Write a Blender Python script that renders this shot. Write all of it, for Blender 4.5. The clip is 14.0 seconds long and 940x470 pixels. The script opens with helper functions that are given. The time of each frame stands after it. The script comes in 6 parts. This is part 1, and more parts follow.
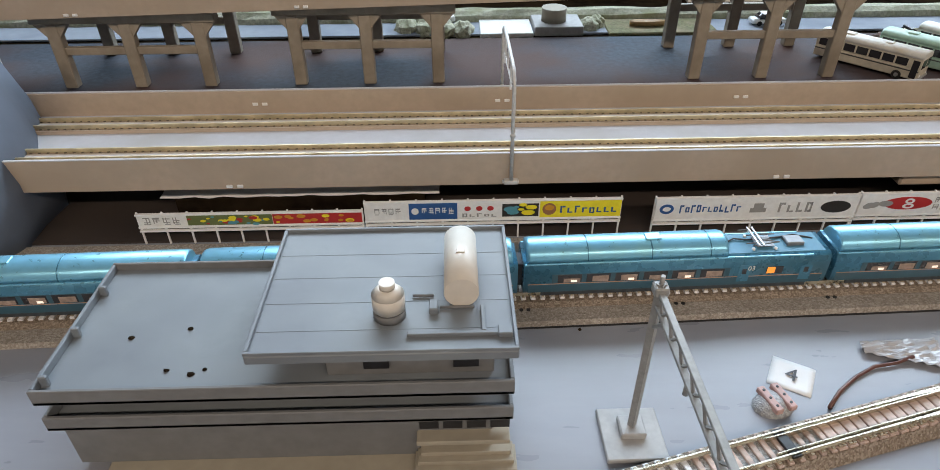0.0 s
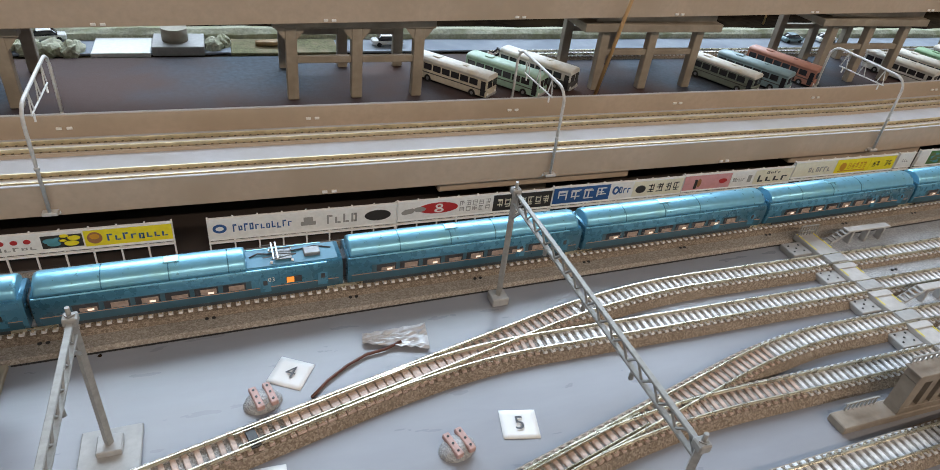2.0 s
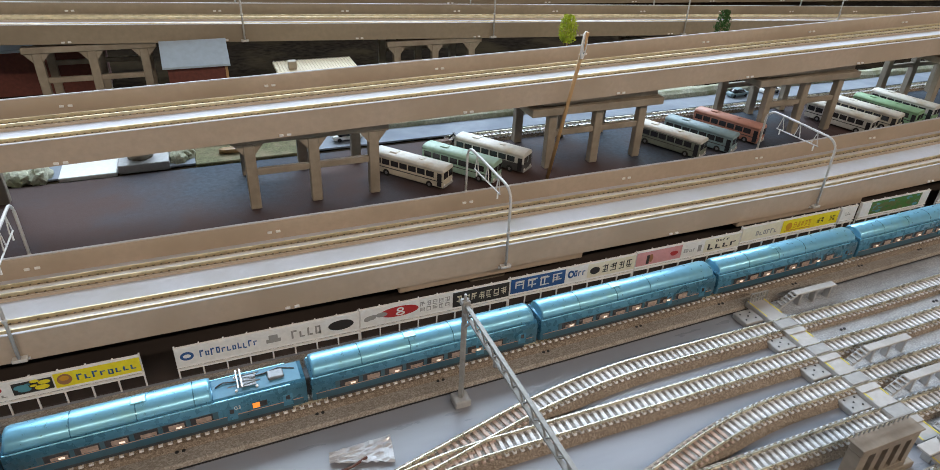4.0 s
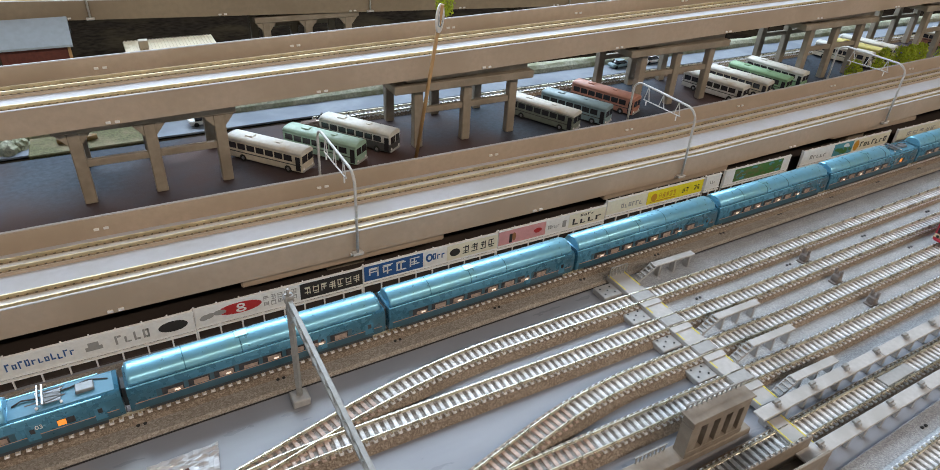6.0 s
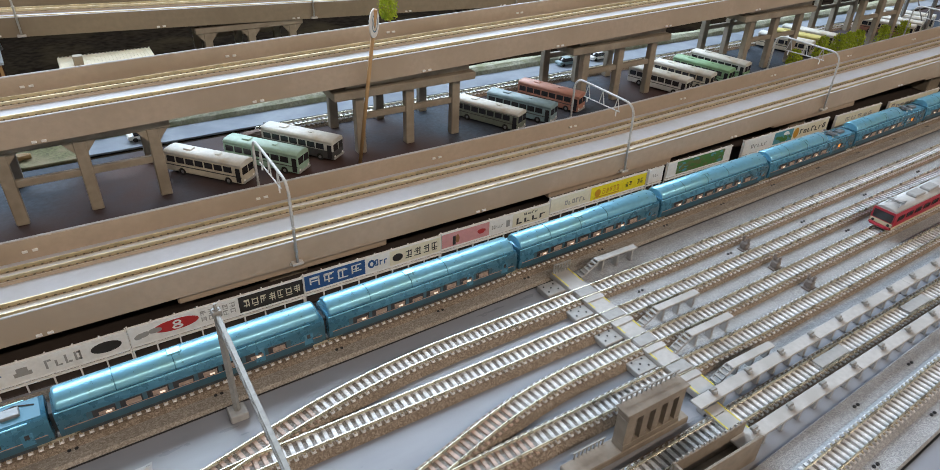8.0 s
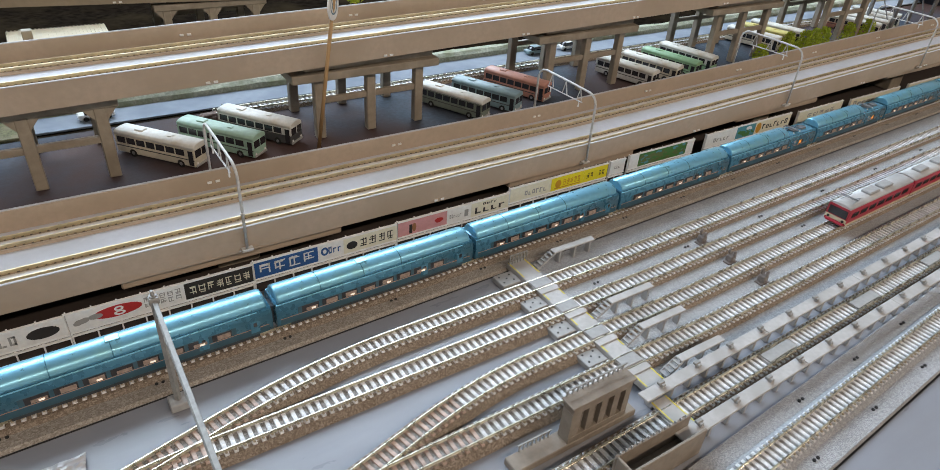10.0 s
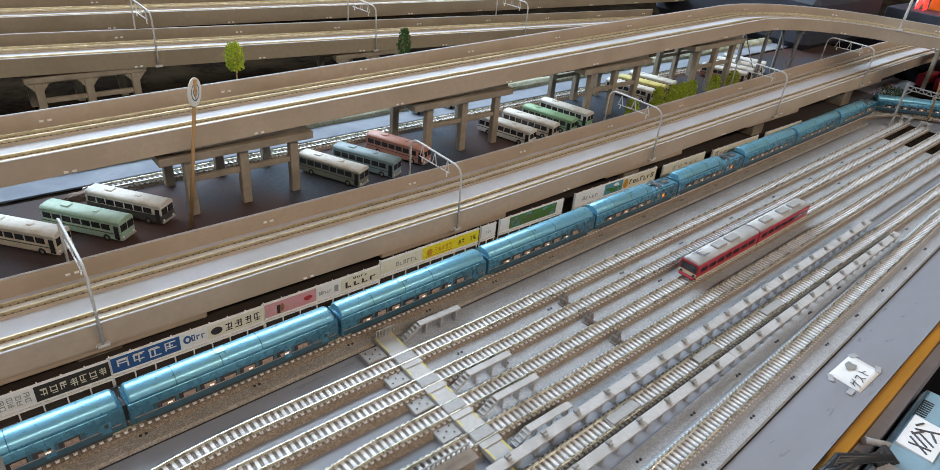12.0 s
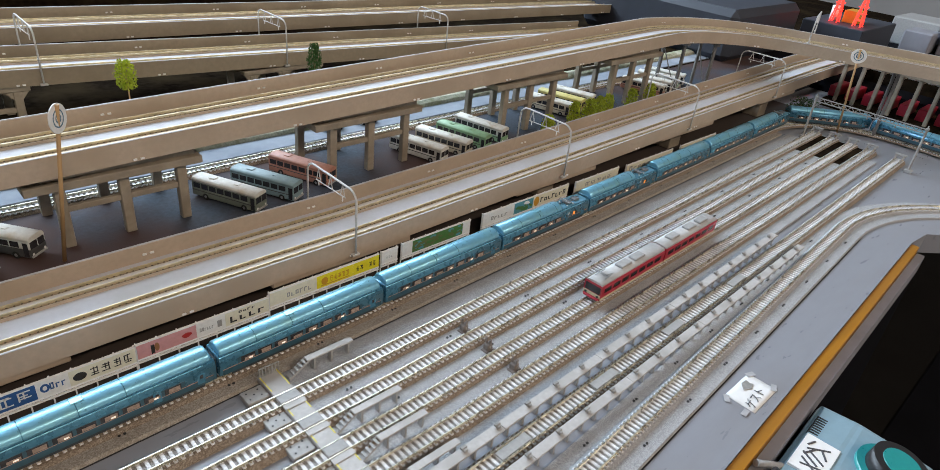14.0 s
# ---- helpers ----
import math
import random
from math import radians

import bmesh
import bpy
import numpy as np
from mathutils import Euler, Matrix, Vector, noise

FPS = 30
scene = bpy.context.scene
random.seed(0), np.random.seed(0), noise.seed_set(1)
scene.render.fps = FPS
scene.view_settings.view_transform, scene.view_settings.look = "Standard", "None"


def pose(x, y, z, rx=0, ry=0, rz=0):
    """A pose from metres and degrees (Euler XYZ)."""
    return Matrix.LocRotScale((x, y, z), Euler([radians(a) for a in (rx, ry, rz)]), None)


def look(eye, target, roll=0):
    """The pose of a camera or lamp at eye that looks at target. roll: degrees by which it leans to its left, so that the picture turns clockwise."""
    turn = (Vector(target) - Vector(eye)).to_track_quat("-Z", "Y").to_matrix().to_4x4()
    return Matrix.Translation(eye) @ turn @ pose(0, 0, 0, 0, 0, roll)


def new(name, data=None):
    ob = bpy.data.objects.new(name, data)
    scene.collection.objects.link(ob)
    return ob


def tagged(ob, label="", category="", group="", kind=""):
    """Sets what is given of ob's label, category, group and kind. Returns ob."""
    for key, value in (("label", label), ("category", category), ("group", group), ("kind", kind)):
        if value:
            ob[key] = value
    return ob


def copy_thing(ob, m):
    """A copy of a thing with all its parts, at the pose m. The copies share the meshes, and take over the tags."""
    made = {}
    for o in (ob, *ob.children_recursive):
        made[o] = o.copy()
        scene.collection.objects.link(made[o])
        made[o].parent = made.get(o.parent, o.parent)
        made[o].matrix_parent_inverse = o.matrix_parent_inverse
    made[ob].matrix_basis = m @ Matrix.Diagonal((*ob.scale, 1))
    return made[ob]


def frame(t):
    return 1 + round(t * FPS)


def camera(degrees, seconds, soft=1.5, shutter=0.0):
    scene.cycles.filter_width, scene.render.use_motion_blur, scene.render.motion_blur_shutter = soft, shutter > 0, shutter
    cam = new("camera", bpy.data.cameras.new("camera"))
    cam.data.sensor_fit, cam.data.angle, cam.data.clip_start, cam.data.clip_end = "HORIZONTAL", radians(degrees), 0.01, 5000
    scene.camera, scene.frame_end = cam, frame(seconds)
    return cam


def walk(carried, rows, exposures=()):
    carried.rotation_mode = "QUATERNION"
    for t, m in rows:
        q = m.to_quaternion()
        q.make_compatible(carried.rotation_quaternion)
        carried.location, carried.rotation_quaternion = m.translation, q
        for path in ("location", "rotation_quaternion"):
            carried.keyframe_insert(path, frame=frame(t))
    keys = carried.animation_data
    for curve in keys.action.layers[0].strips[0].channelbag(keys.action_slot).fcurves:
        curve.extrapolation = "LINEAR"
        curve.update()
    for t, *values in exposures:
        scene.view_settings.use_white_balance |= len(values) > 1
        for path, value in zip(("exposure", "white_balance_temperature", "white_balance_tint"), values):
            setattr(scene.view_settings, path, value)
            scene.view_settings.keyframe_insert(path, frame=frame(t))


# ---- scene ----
cam = camera(71.33, 14.0, soft=0.6)
ROWS = [
    (0, (-0.3083, -0.2860, 0.1986), (-0.3062, -0.2044, 0.1408), -0.28),
    (0.5, (-0.2786, -0.2846, 0.1915), (-0.2725, -0.2043, 0.1323), 1.09),
    (1, (-0.2438, -0.2942, 0.1970), (-0.2371, -0.2129, 0.1390), 0.07),
    (1.5, (-0.2207, -0.3011, 0.2103), (-0.1987, -0.2243, 0.1502), 4.80),
    (2, (-0.1888, -0.3260, 0.2282), (-0.1564, -0.2499, 0.1720), 7.40),
    (2.5, (-0.1745, -0.3264, 0.2452), (-0.1410, -0.2501, 0.1900), 5.97),
    (3, (-0.1882, -0.3211, 0.2687), (-0.1552, -0.2416, 0.2179), 3.57),
    (5.5, (-0.1231, -0.3378, 0.2672), (-0.0833, -0.2624, 0.2149), 2.86),
    (6, (-0.1145, -0.3341, 0.2664), (-0.0716, -0.2612, 0.2130), 3.70),
    (6.5, (-0.1020, -0.3354, 0.2736), (-0.0558, -0.2639, 0.2212), 4.10),
    (7, (-0.0841, -0.3385, 0.2852), (-0.0372, -0.2684, 0.2315), 3.05),
    (7.5, (-0.0836, -0.3510, 0.2729), (-0.0376, -0.2788, 0.2212), 1.36),
    (8, (-0.0946, -0.3450, 0.2685), (-0.0484, -0.2739, 0.2154), 2.35),
    (8.5, (-0.0873, -0.3387, 0.2648), (-0.0394, -0.2692, 0.2113), 4.76),
    (11, (-0.0737, -0.3598, 0.2783), (-0.0236, -0.2927, 0.2237), 3.93),
    (11.5, (-0.0568, -0.3659, 0.2948), (-0.0022, -0.3005, 0.2424), 5.30),
    (12, (-0.0409, -0.3737, 0.3125), (0.0168, -0.3096, 0.2619), 5.65),
    (12.5, (-0.0295, -0.3764, 0.3056), (0.0294, -0.3140, 0.2542), 5.89),
    (13, (-0.0145, -0.3792, 0.3103), (0.0476, -0.3185, 0.2606), 7.46),
    (13.5, (0.0012, -0.3826, 0.3109), (0.0643, -0.3231, 0.2611), 7.16),
    (14, (0.0067, -0.3862, 0.3223), (0.0700, -0.3264, 0.2731), 6.73),
]
walk(cam, [(t, look(eye, at, roll)) for t, eye, at, roll in ROWS], [(0, 0.12), (1.0, 0.08), (2.5, 0.0), (14, -0.03)])


# ---------------------------------------------------------------- light
world = bpy.data.worlds.new("world")
scene.world = world
world.use_nodes = True
wn = world.node_tree.nodes
sky = wn.new("ShaderNodeTexSky")
sky.sky_type, sky.sun_disc = "NISHITA", False
sky.sun_elevation, sky.sun_rotation = radians(40), radians(0)
world.node_tree.links.new(sky.outputs[0], wn["Background"].inputs[0])
wn["Background"].inputs[1].default_value = 0.10


def area_lamp(name, size_x, size_y, watts, colour, matrix):
    d = bpy.data.lights.new(name, "AREA")
    d.shape, d.size, d.size_y, d.energy, d.color = "RECTANGLE", size_x, size_y, watts, colour
    o = new(name, d)
    o.matrix_world = matrix
    return o


WINDOW_W, CEIL_W = 138.0, 16.5
area_lamp("window_daylight", 3.4, 1.25, WINDOW_W, (0.70, 0.85, 1.0), look((0.35, 1.83, 1.42), (0.35, 0.0, 0.2)))
for lx in (-1.0, 0.5, 2.0):
    area_lamp("ceiling_tube_light", 1.2, 0.10, CEIL_W, (1.0, 0.83, 0.67), look((lx, -2.1, 1.78), (lx, -1.2, 0.0)))

# ---------------------------------------------------------------- mesh tools (millimetres in, metres out)
MM = 0.001


def material(name, base, rough=0.5, metal=0.0, vary=0.12, scale=300.0, bump=0.0, bump_scale=None, second=None,
             second_scale=40.0, second_lo=0.45, second_hi=0.65, stretch=None, coat=0.0, emit=None, emit_power=0.0, island=0.0,
             spec=0.5):
    """A plastic, paint or metal surface: base colour, fine grain, and a second colour in larger blotches."""
    m = bpy.data.materials.new(name)
    m.use_nodes = True
    nt = m.node_tree
    n, l = nt.nodes, nt.links
    b = n["Principled BSDF"]
    b.inputs["Roughness"].default_value = rough
    b.inputs["Metallic"].default_value = metal
    b.inputs["Coat Weight"].default_value = coat
    b.inputs["Specular IOR Level"].default_value = spec
    co = n.new("ShaderNodeTexCoord")
    mp = n.new("ShaderNodeMapping")
    l.new(co.outputs["Object"], mp.inputs["Vector"])
    if stretch:
        mp.inputs["Scale"].default_value = stretch
    fine = n.new("ShaderNodeTexNoise")
    fine.inputs["Scale"].default_value, fine.inputs["Detail"].default_value = scale, 4
    l.new(mp.outputs[0], fine.inputs["Vector"])
    mix = n.new("ShaderNodeMix")
    mix.data_type = "RGBA"
    dark = [c * (1 - vary) for c in base]
    light = [min(1, c * (1 + vary)) for c in base]
    mix.inputs[6].default_value, mix.inputs[7].default_value = (*dark, 1), (*light, 1)
    stretch_r = n.new("ShaderNodeMapRange")
    stretch_r.inputs[1].default_value, stretch_r.inputs[2].default_value = 0.3, 0.7
    l.new(fine.outputs[0], stretch_r.inputs[0])
    l.new(stretch_r.outputs[0], mix.inputs[0])
    out = mix.outputs[2]
    if second:
        big = n.new("ShaderNodeTexNoise")
        big.inputs["Scale"].default_value, big.inputs["Detail"].default_value = second_scale, 5
        l.new(mp.outputs[0], big.inputs["Vector"])
        ramp = n.new("ShaderNodeMapRange")
        ramp.inputs[1].default_value, ramp.inputs[2].default_value = second_lo, second_hi
        l.new(big.outputs[0], ramp.inputs[0])
        mix2 = n.new("ShaderNodeMix")
        mix2.data_type = "RGBA"
        l.new(ramp.outputs[0], mix2.inputs[0])
        l.new(out, mix2.inputs[6])
        mix2.inputs[7].default_value = (*second, 1)
        out = mix2.outputs[2]
    if island:
        info = n.new("ShaderNodeObjectInfo")
        hsv = n.new("ShaderNodeHueSaturation")
        rr = n.new("ShaderNodeMapRange")
        rr.inputs[3].default_value, rr.inputs[4].default_value = 1 - island, 1 + island
        l.new(info.outputs["Random"], rr.inputs[0])
        l.new(rr.outputs[0], hsv.inputs["Value"])
        l.new(out, hsv.inputs["Color"])
        out = hsv.outputs[0]
    l.new(out, b.inputs["Base Color"])
    rv = n.new("ShaderNodeMapRange")
    rv.inputs[3].default_value, rv.inputs[4].default_value = max(0.02, rough - 0.08), min(1, rough + 0.08)
    l.new(fine.outputs[0], rv.inputs[0])
    l.new(rv.outputs[0], b.inputs["Roughness"])
    if bump:
        bn = n.new("ShaderNodeTexNoise")
        bn.inputs["Scale"].default_value, bn.inputs["Detail"].default_value = bump_scale or scale, 3
        l.new(mp.outputs[0], bn.inputs["Vector"])
        bm_ = n.new("ShaderNodeBump")
        bm_.inputs["Strength"].default_value, bm_.inputs["Distance"].default_value = bump, 0.0006
        l.new(bn.outputs[0], bm_.inputs["Height"])
        l.new(bm_.outputs[0], b.inputs["Normal"])
    if emit:
        b.inputs["Emission Color"].default_value = (*emit, 1)
        b.inputs["Emission Strength"].default_value = emit_power
    return m


def ballast(name, a, b, c, scale=900.0, bump=0.9):
    """Crushed stone: grains of three tones with relief."""
    m = bpy.data.materials.new(name)
    m.use_nodes = True
    n, l = m.node_tree.nodes, m.node_tree.links
    p = n["Principled BSDF"]
    p.inputs["Roughness"].default_value = 0.75
    co = n.new("ShaderNodeTexCoord")
    v = n.new("ShaderNodeTexVoronoi")
    v.inputs["Scale"].default_value = scale
    l.new(co.outputs["Object"], v.inputs["Vector"])
    ramp = n.new("ShaderNodeValToRGB")
    ramp.color_ramp.elements[0].color, ramp.color_ramp.elements[1].color = (*a, 1), (*c, 1)
    e = ramp.color_ramp.elements.new(0.55)
    e.color = (*b, 1)
    sep = n.new("ShaderNodeSeparateColor")
    l.new(v.outputs["Color"], sep.inputs[0])
    l.new(sep.outputs[0], ramp.inputs[0])
    big = n.new("ShaderNodeTexNoise")
    big.inputs["Scale"].default_value = 35
    l.new(co.outputs["Object"], big.inputs["Vector"])
    mx = n.new("ShaderNodeMix")
    mx.data_type, mx.blend_type = "RGBA", "MULTIPLY"
    rr = n.new("ShaderNodeMapRange")
    rr.inputs[1].default_value, rr.inputs[2].default_value = 0.3, 0.7
    rr.inputs[3].default_value, rr.inputs[4].default_value = 0.0, 0.5
    l.new(big.outputs[0], rr.inputs[0])
    l.new(rr.outputs[0], mx.inputs[0])
    l.new(ramp.outputs[0], mx.inputs[6])
    mx.inputs[7].default_value = (0.72, 0.70, 0.66, 1)
    l.new(mx.outputs[2], p.inputs["Base Color"])
    bp = n.new("ShaderNodeBump")
    bp.inputs["Strength"].default_value, bp.inputs["Distance"].default_value = bump, 0.0007
    l.new(v.outputs["Distance"], bp.inputs["Height"])
    l.new(bp.outputs[0], p.inputs["Normal"])
    return m


def join_box(bm, x0, x1, y0, y1, z0, z1, bev=0.0):
    """A box, its edges chamfered by bev, added to bm."""
    t = bmesh.new()
    v = [t.verts.new((x, y, z)) for x in (x0, x1) for y in (y0, y1) for z in (z0, z1)]
    for f in ((0, 1, 3, 2), (4, 6, 7, 5), (0, 4, 5, 1), (2, 3, 7, 6), (0, 2, 6, 4), (1, 5, 7, 3)):
        t.faces.new([v[i] for i in f])
    if bev:
        bmesh.ops.bevel(t, geom=t.edges[:], offset=bev, segments=1, affect="EDGES")
    add(bm, t)
    return bm


def add(bm, t, m=None):
    """Moves the faces of the bmesh t into bm."""
    if m is not None:
        t.transform(m)
    lookup = {v: bm.verts.new(v.co) for v in t.verts}
    for f in t.faces:
        bm.faces.new([lookup[v] for v in f.verts]).smooth = f.smooth
    t.free()
    return bm


def box(x0, x1, y0, y1, z0, z1, bev=0.0):
    return join_box(bmesh.new(), x0, x1, y0, y1, z0, z1, bev)


def join_rod(bm, a, b, r, seg=8, r2=None):
    """A round or (seg=4) square bar from a to b."""
    a, b = Vector(a), Vector(b)
    t = bmesh.new()
    bmesh.ops.create_cone(t, cap_ends=True, segments=seg, radius1=r, radius2=r if r2 is None else r2, depth=(b - a).length)
    q = (b - a).to_track_quat("Z", "Y").to_matrix().to_4x4()
    for f in t.faces:
        f.smooth = seg > 6 and len(f.verts) == 4
    return add(bm, t, Matrix.Translation((a + b) / 2) @ q)


def rod(a, b, r, seg=8, r2=None):
    return join_rod(bmesh.new(), a, b, r, seg, r2)


def join_tube(bm, pts, r, seg=6):
    """A round tube along a line of points."""
    pts = [Vector(p) for p in pts]
    rings = []
    for i, p in enumerate(pts):
        d = (pts[min(i + 1, len(pts) - 1)] - pts[max(i - 1, 0)]).normalized()
        up = Vector((0, 0, 1)) if abs(d.z) < 0.9 else Vector((1, 0, 0))
        s = d.cross(up).normalized()
        u = s.cross(d)
        rings.append([bm.verts.new(p + r * (math.cos(k * math.tau / seg) * s + math.sin(k * math.tau / seg) * u)) for k in range(seg)])
    for a, b in zip(rings, rings[1:]):
        for k in range(seg):
            bm.faces.new((a[k], a[(k + 1) % seg], b[(k + 1) % seg], b[k])).smooth = True
    bm.faces.new(rings[0])
    bm.faces.new(rings[-1])
    return bm


def join_sweep(bm, path, profile, smooth=False):
    """Sweeps a closed profile of (side, height) along a path of (x, y, z); side is to the left of the way."""
    rings = []
    for i, p in enumerate(path):
        a, b = Vector(path[max(i - 1, 0)]), Vector(path[min(i + 1, len(path) - 1)])
        d = (b - a)
        d.z = 0
        d.normalize()
        left = Vector((-d.y, d.x, 0))
        rings.append([bm.verts.new(Vector(p) + s * left + Vector((0, 0, h))) for s, h in profile])
    k = len(profile)
    for a, b in zip(rings, rings[1:]):
        for j in range(k):
            bm.faces.new((a[j], a[(j + 1) % k], b[(j + 1) % k], b[j])).smooth = smooth
    bm.faces.new(rings[0])
    bm.faces.new(rings[-1])
    return bm


def mesh_of(name, bm, mat):
    bmesh.ops.recalc_face_normals(bm, faces=bm.faces[:])
    bm.transform(Matrix.Scale(MM, 4))
    me = bpy.data.meshes.new(name)
    bm.to_mesh(me)
    bm.free()
    me.materials.append(mat)
    return me


def part(name, bm, mat, parent=None, label=""):
    ob = new(name, mesh_of(name, bm, mat))
    if parent:
        ob.parent = parent
    return tagged(ob, label)


def thing(name, label, category, group="", at=None, kind=""):
    """An Empty at the base of a thing; at: its pose, in millimetres and degrees."""
    ob = new(name)
    ob.empty_display_size = 0.01
    if at is not None:
        ob.matrix_basis = at
    return tagged(ob, label, category, group, kind)


def mpose(x, y, z, rx=0, ry=0, rz=0):
    return pose(x * MM, y * MM, z * MM, rx, ry, rz)


def letters(name, words, size, mat, m, parent):
    """Writing in the built-in font as a thin mesh; m: its pose in metres."""
    c = bpy.data.curves.new(name, "FONT")
    c.body, c.size, c.align_x, c.align_y, c.extrude = words, size * MM, "CENTER", "CENTER", 0.00004
    tmp = new(name, c)
    me = bpy.data.meshes.new_from_object(tmp.evaluated_get(bpy.context.evaluated_depsgraph_get()))
    bpy.data.objects.remove(tmp)
    me.materials.append(mat)
    ob = new(name, me)
    ob.parent = parent
    ob.matrix_basis = m
    return ob


# ---------------------------------------------------------------- materials
M_BOARD = material("painted_board", (0.28, 0.29, 0.325), 0.30, vary=0.035, scale=45, stretch=(0.8, 3, 1), second=(0.25, 0.245, 0.255),
                   second_scale=6, second_lo=0.5, second_hi=0.78, bump=0.05, bump_scale=90)
M_SHELF = material("painted_shelf", (0.30, 0.30, 0.34), 0.45, vary=0.06, scale=50, second=(0.24, 0.24, 0.26), second_scale=14)
M_STONE = ballast("light_ballast", (0.31, 0.315, 0.33), (0.41, 0.415, 0.43), (0.53, 0.535, 0.55), scale=1500, bump=0.6)
M_STONE_BR = ballast("brown_ballast", (0.19, 0.145, 0.105), (0.30, 0.235, 0.18), (0.44, 0.37, 0.30), scale=1500, bump=0.6)
M_STONE_GAP = ballast("dark_ballast", (0.20, 0.19, 0.18), (0.30, 0.285, 0.275), (0.44, 0.425, 0.41), scale=1500, bump=0.6)
# Grey stone tinted tan: the train's warm shade is in the colour.
M_STONE_MAIN = ballast("shade_tan_ballast", (0.29, 0.25, 0.21), (0.40, 0.355, 0.31), (0.54, 0.495, 0.44), scale=1400, bump=0.6)
M_RAIL = material("brass_rail", (0.70, 0.66, 0.54), 0.28, metal=0.85, vary=0.2, scale=160)
M_RAIL_GOLD = material("golden_rail", (0.60, 0.50, 0.32), 0.45, metal=0.7, vary=0.2, scale=160)
M_RAIL_W = material("nickel_rail", (0.62, 0.57, 0.46), 0.25, metal=0.9, vary=0.2, scale=160)
M_SLEEPER = material("pale_sleeper", (0.75, 0.74, 0.75), 0.4, vary=0.22, scale=700, island=0.14)
M_SLEEPER_BR = material("reddish_sleeper", (0.50, 0.37, 0.31), 0.5, vary=0.2, scale=500, island=0.15)
M_CHAIR = material("rusty_fastening", (0.42, 0.36, 0.26), 0.5, vary=0.3, scale=700)
M_VIA = material("viaduct_plastic", (0.47, 0.378, 0.29), 0.5, vary=0.06, scale=220, second=(0.42, 0.335, 0.25), second_scale=18, bump=0.06)
# Viaduct plastic with the weaker light at the rear darkened into its colour.
M_VIA_DIM = material("dim_viaduct_plastic", (0.30, 0.245, 0.175), 0.6, vary=0.08, scale=200, second=(0.25, 0.20, 0.14), second_scale=14, bump=0.06)
M_DECK = material("deck_plastic", (0.57, 0.57, 0.60), 0.6, spec=0.12, vary=0.04, scale=260, second=(0.50, 0.49, 0.485), second_scale=16)
M_PIER = material("pier_plastic", (0.34, 0.29, 0.225), 0.6, vary=0.10, scale=200, second=(0.25, 0.21, 0.16), second_scale=40)
M_TROUGH = material("brown_trough", (0.32, 0.255, 0.18), 0.6, vary=0.2, scale=300)
M_CLIP = material("dark_rail_clip", (0.10, 0.075, 0.05), 0.6, vary=0.2, scale=400)
M_UNDER_SHADE = material("shade_brown_board", (0.055, 0.042, 0.036), 0.7, vary=0.15, scale=80, second=(0.04, 0.03, 0.026), second_scale=10)
M_SIGNAL = material("dark_brown_plastic", (0.19, 0.16, 0.145), 0.6, vary=0.25, scale=400)
M_SLAB = material("tan_slab_plastic", (0.60, 0.55, 0.50), 0.6, spec=0.25, vary=0.08, scale=300)
M_POLE = material("pale_pole", (0.58, 0.57, 0.55), 0.5, vary=0.12, scale=500)
M_GANTRY = material("grey_gantry", (0.30, 0.295, 0.28), 0.5, vary=0.15, scale=400)
M_WHITE = material("white_plastic", (0.84, 0.83, 0.81), 0.45, vary=0.05, scale=300)
M_LOT = material("asphalt", (0.055, 0.070, 0.092), 0.75, spec=0.16, vary=0.25, scale=260, second=(0.080, 0.048, 0.042), second_scale=7, second_lo=0.40, second_hi=0.58,
                 bump=0.25, bump_scale=900)
M_ROAD = material("pale_road", (0.34, 0.37, 0.42), 0.85, spec=0.1, vary=0.05, scale=150, second=(0.26, 0.29, 0.34), second_scale=20)
M_DARK = material("dark_ground", (0.014, 0.010, 0.007), 0.95, spec=0.0, vary=0.5, scale=120, second=(0.03, 0.021, 0.012), second_scale=15, bump=0.5)
M_BANK = material("pale_bank", (0.50, 0.49, 0.37), 0.9, vary=0.25, scale=400, second=(0.33, 0.33, 0.2), second_scale=60, bump=0.8, bump_scale=700)
M_BLACK = material("black_plastic", (0.018, 0.018, 0.02), 0.4, vary=0.2)
M_PIT = material("black_floor", (0.006, 0.006, 0.008), 0.9, spec=0.05, vary=0.2, scale=8)
M_PAPER = material("white_paper", (0.80, 0.80, 0.80), 0.7, vary=0.03, scale=120)
M_INK = material("dark_ink", (0.06, 0.06, 0.07), 0.6)
M_ROOM = material("room_wall_paint", (0.41, 0.39, 0.38), 0.8, vary=0.04, scale=6)
M_FLOOR = material("room_floor_lino", (0.012, 0.011, 0.01), 0.9, spec=0.05, vary=0.15, scale=9)
M_ORANGE = material("varnished_edge", (0.38, 0.165, 0.012), 0.45, vary=0.15, scale=40, stretch=(0.2, 4, 4), second=(0.32, 0.14, 0.02), second_scale=12)
M_WOOD = material("bare_wood", (0.45, 0.28, 0.13), 0.6, vary=0.15, scale=100, stretch=(1, 1, 0.1))
M_CONC = material("grey_plastic", (0.37, 0.365, 0.36), 0.55, vary=0.10, scale=300)
M_YELLOW = material("yellow_paint", (0.72, 0.62, 0.10), 0.5)


# ---------------------------------------------------------------- room and table
def structure(name, bm, mat, label, category="", parent=None):
    ob = part(name, bm, mat, parent)
    return tagged(ob, label, category or name.replace("_", " "), kind="structure")


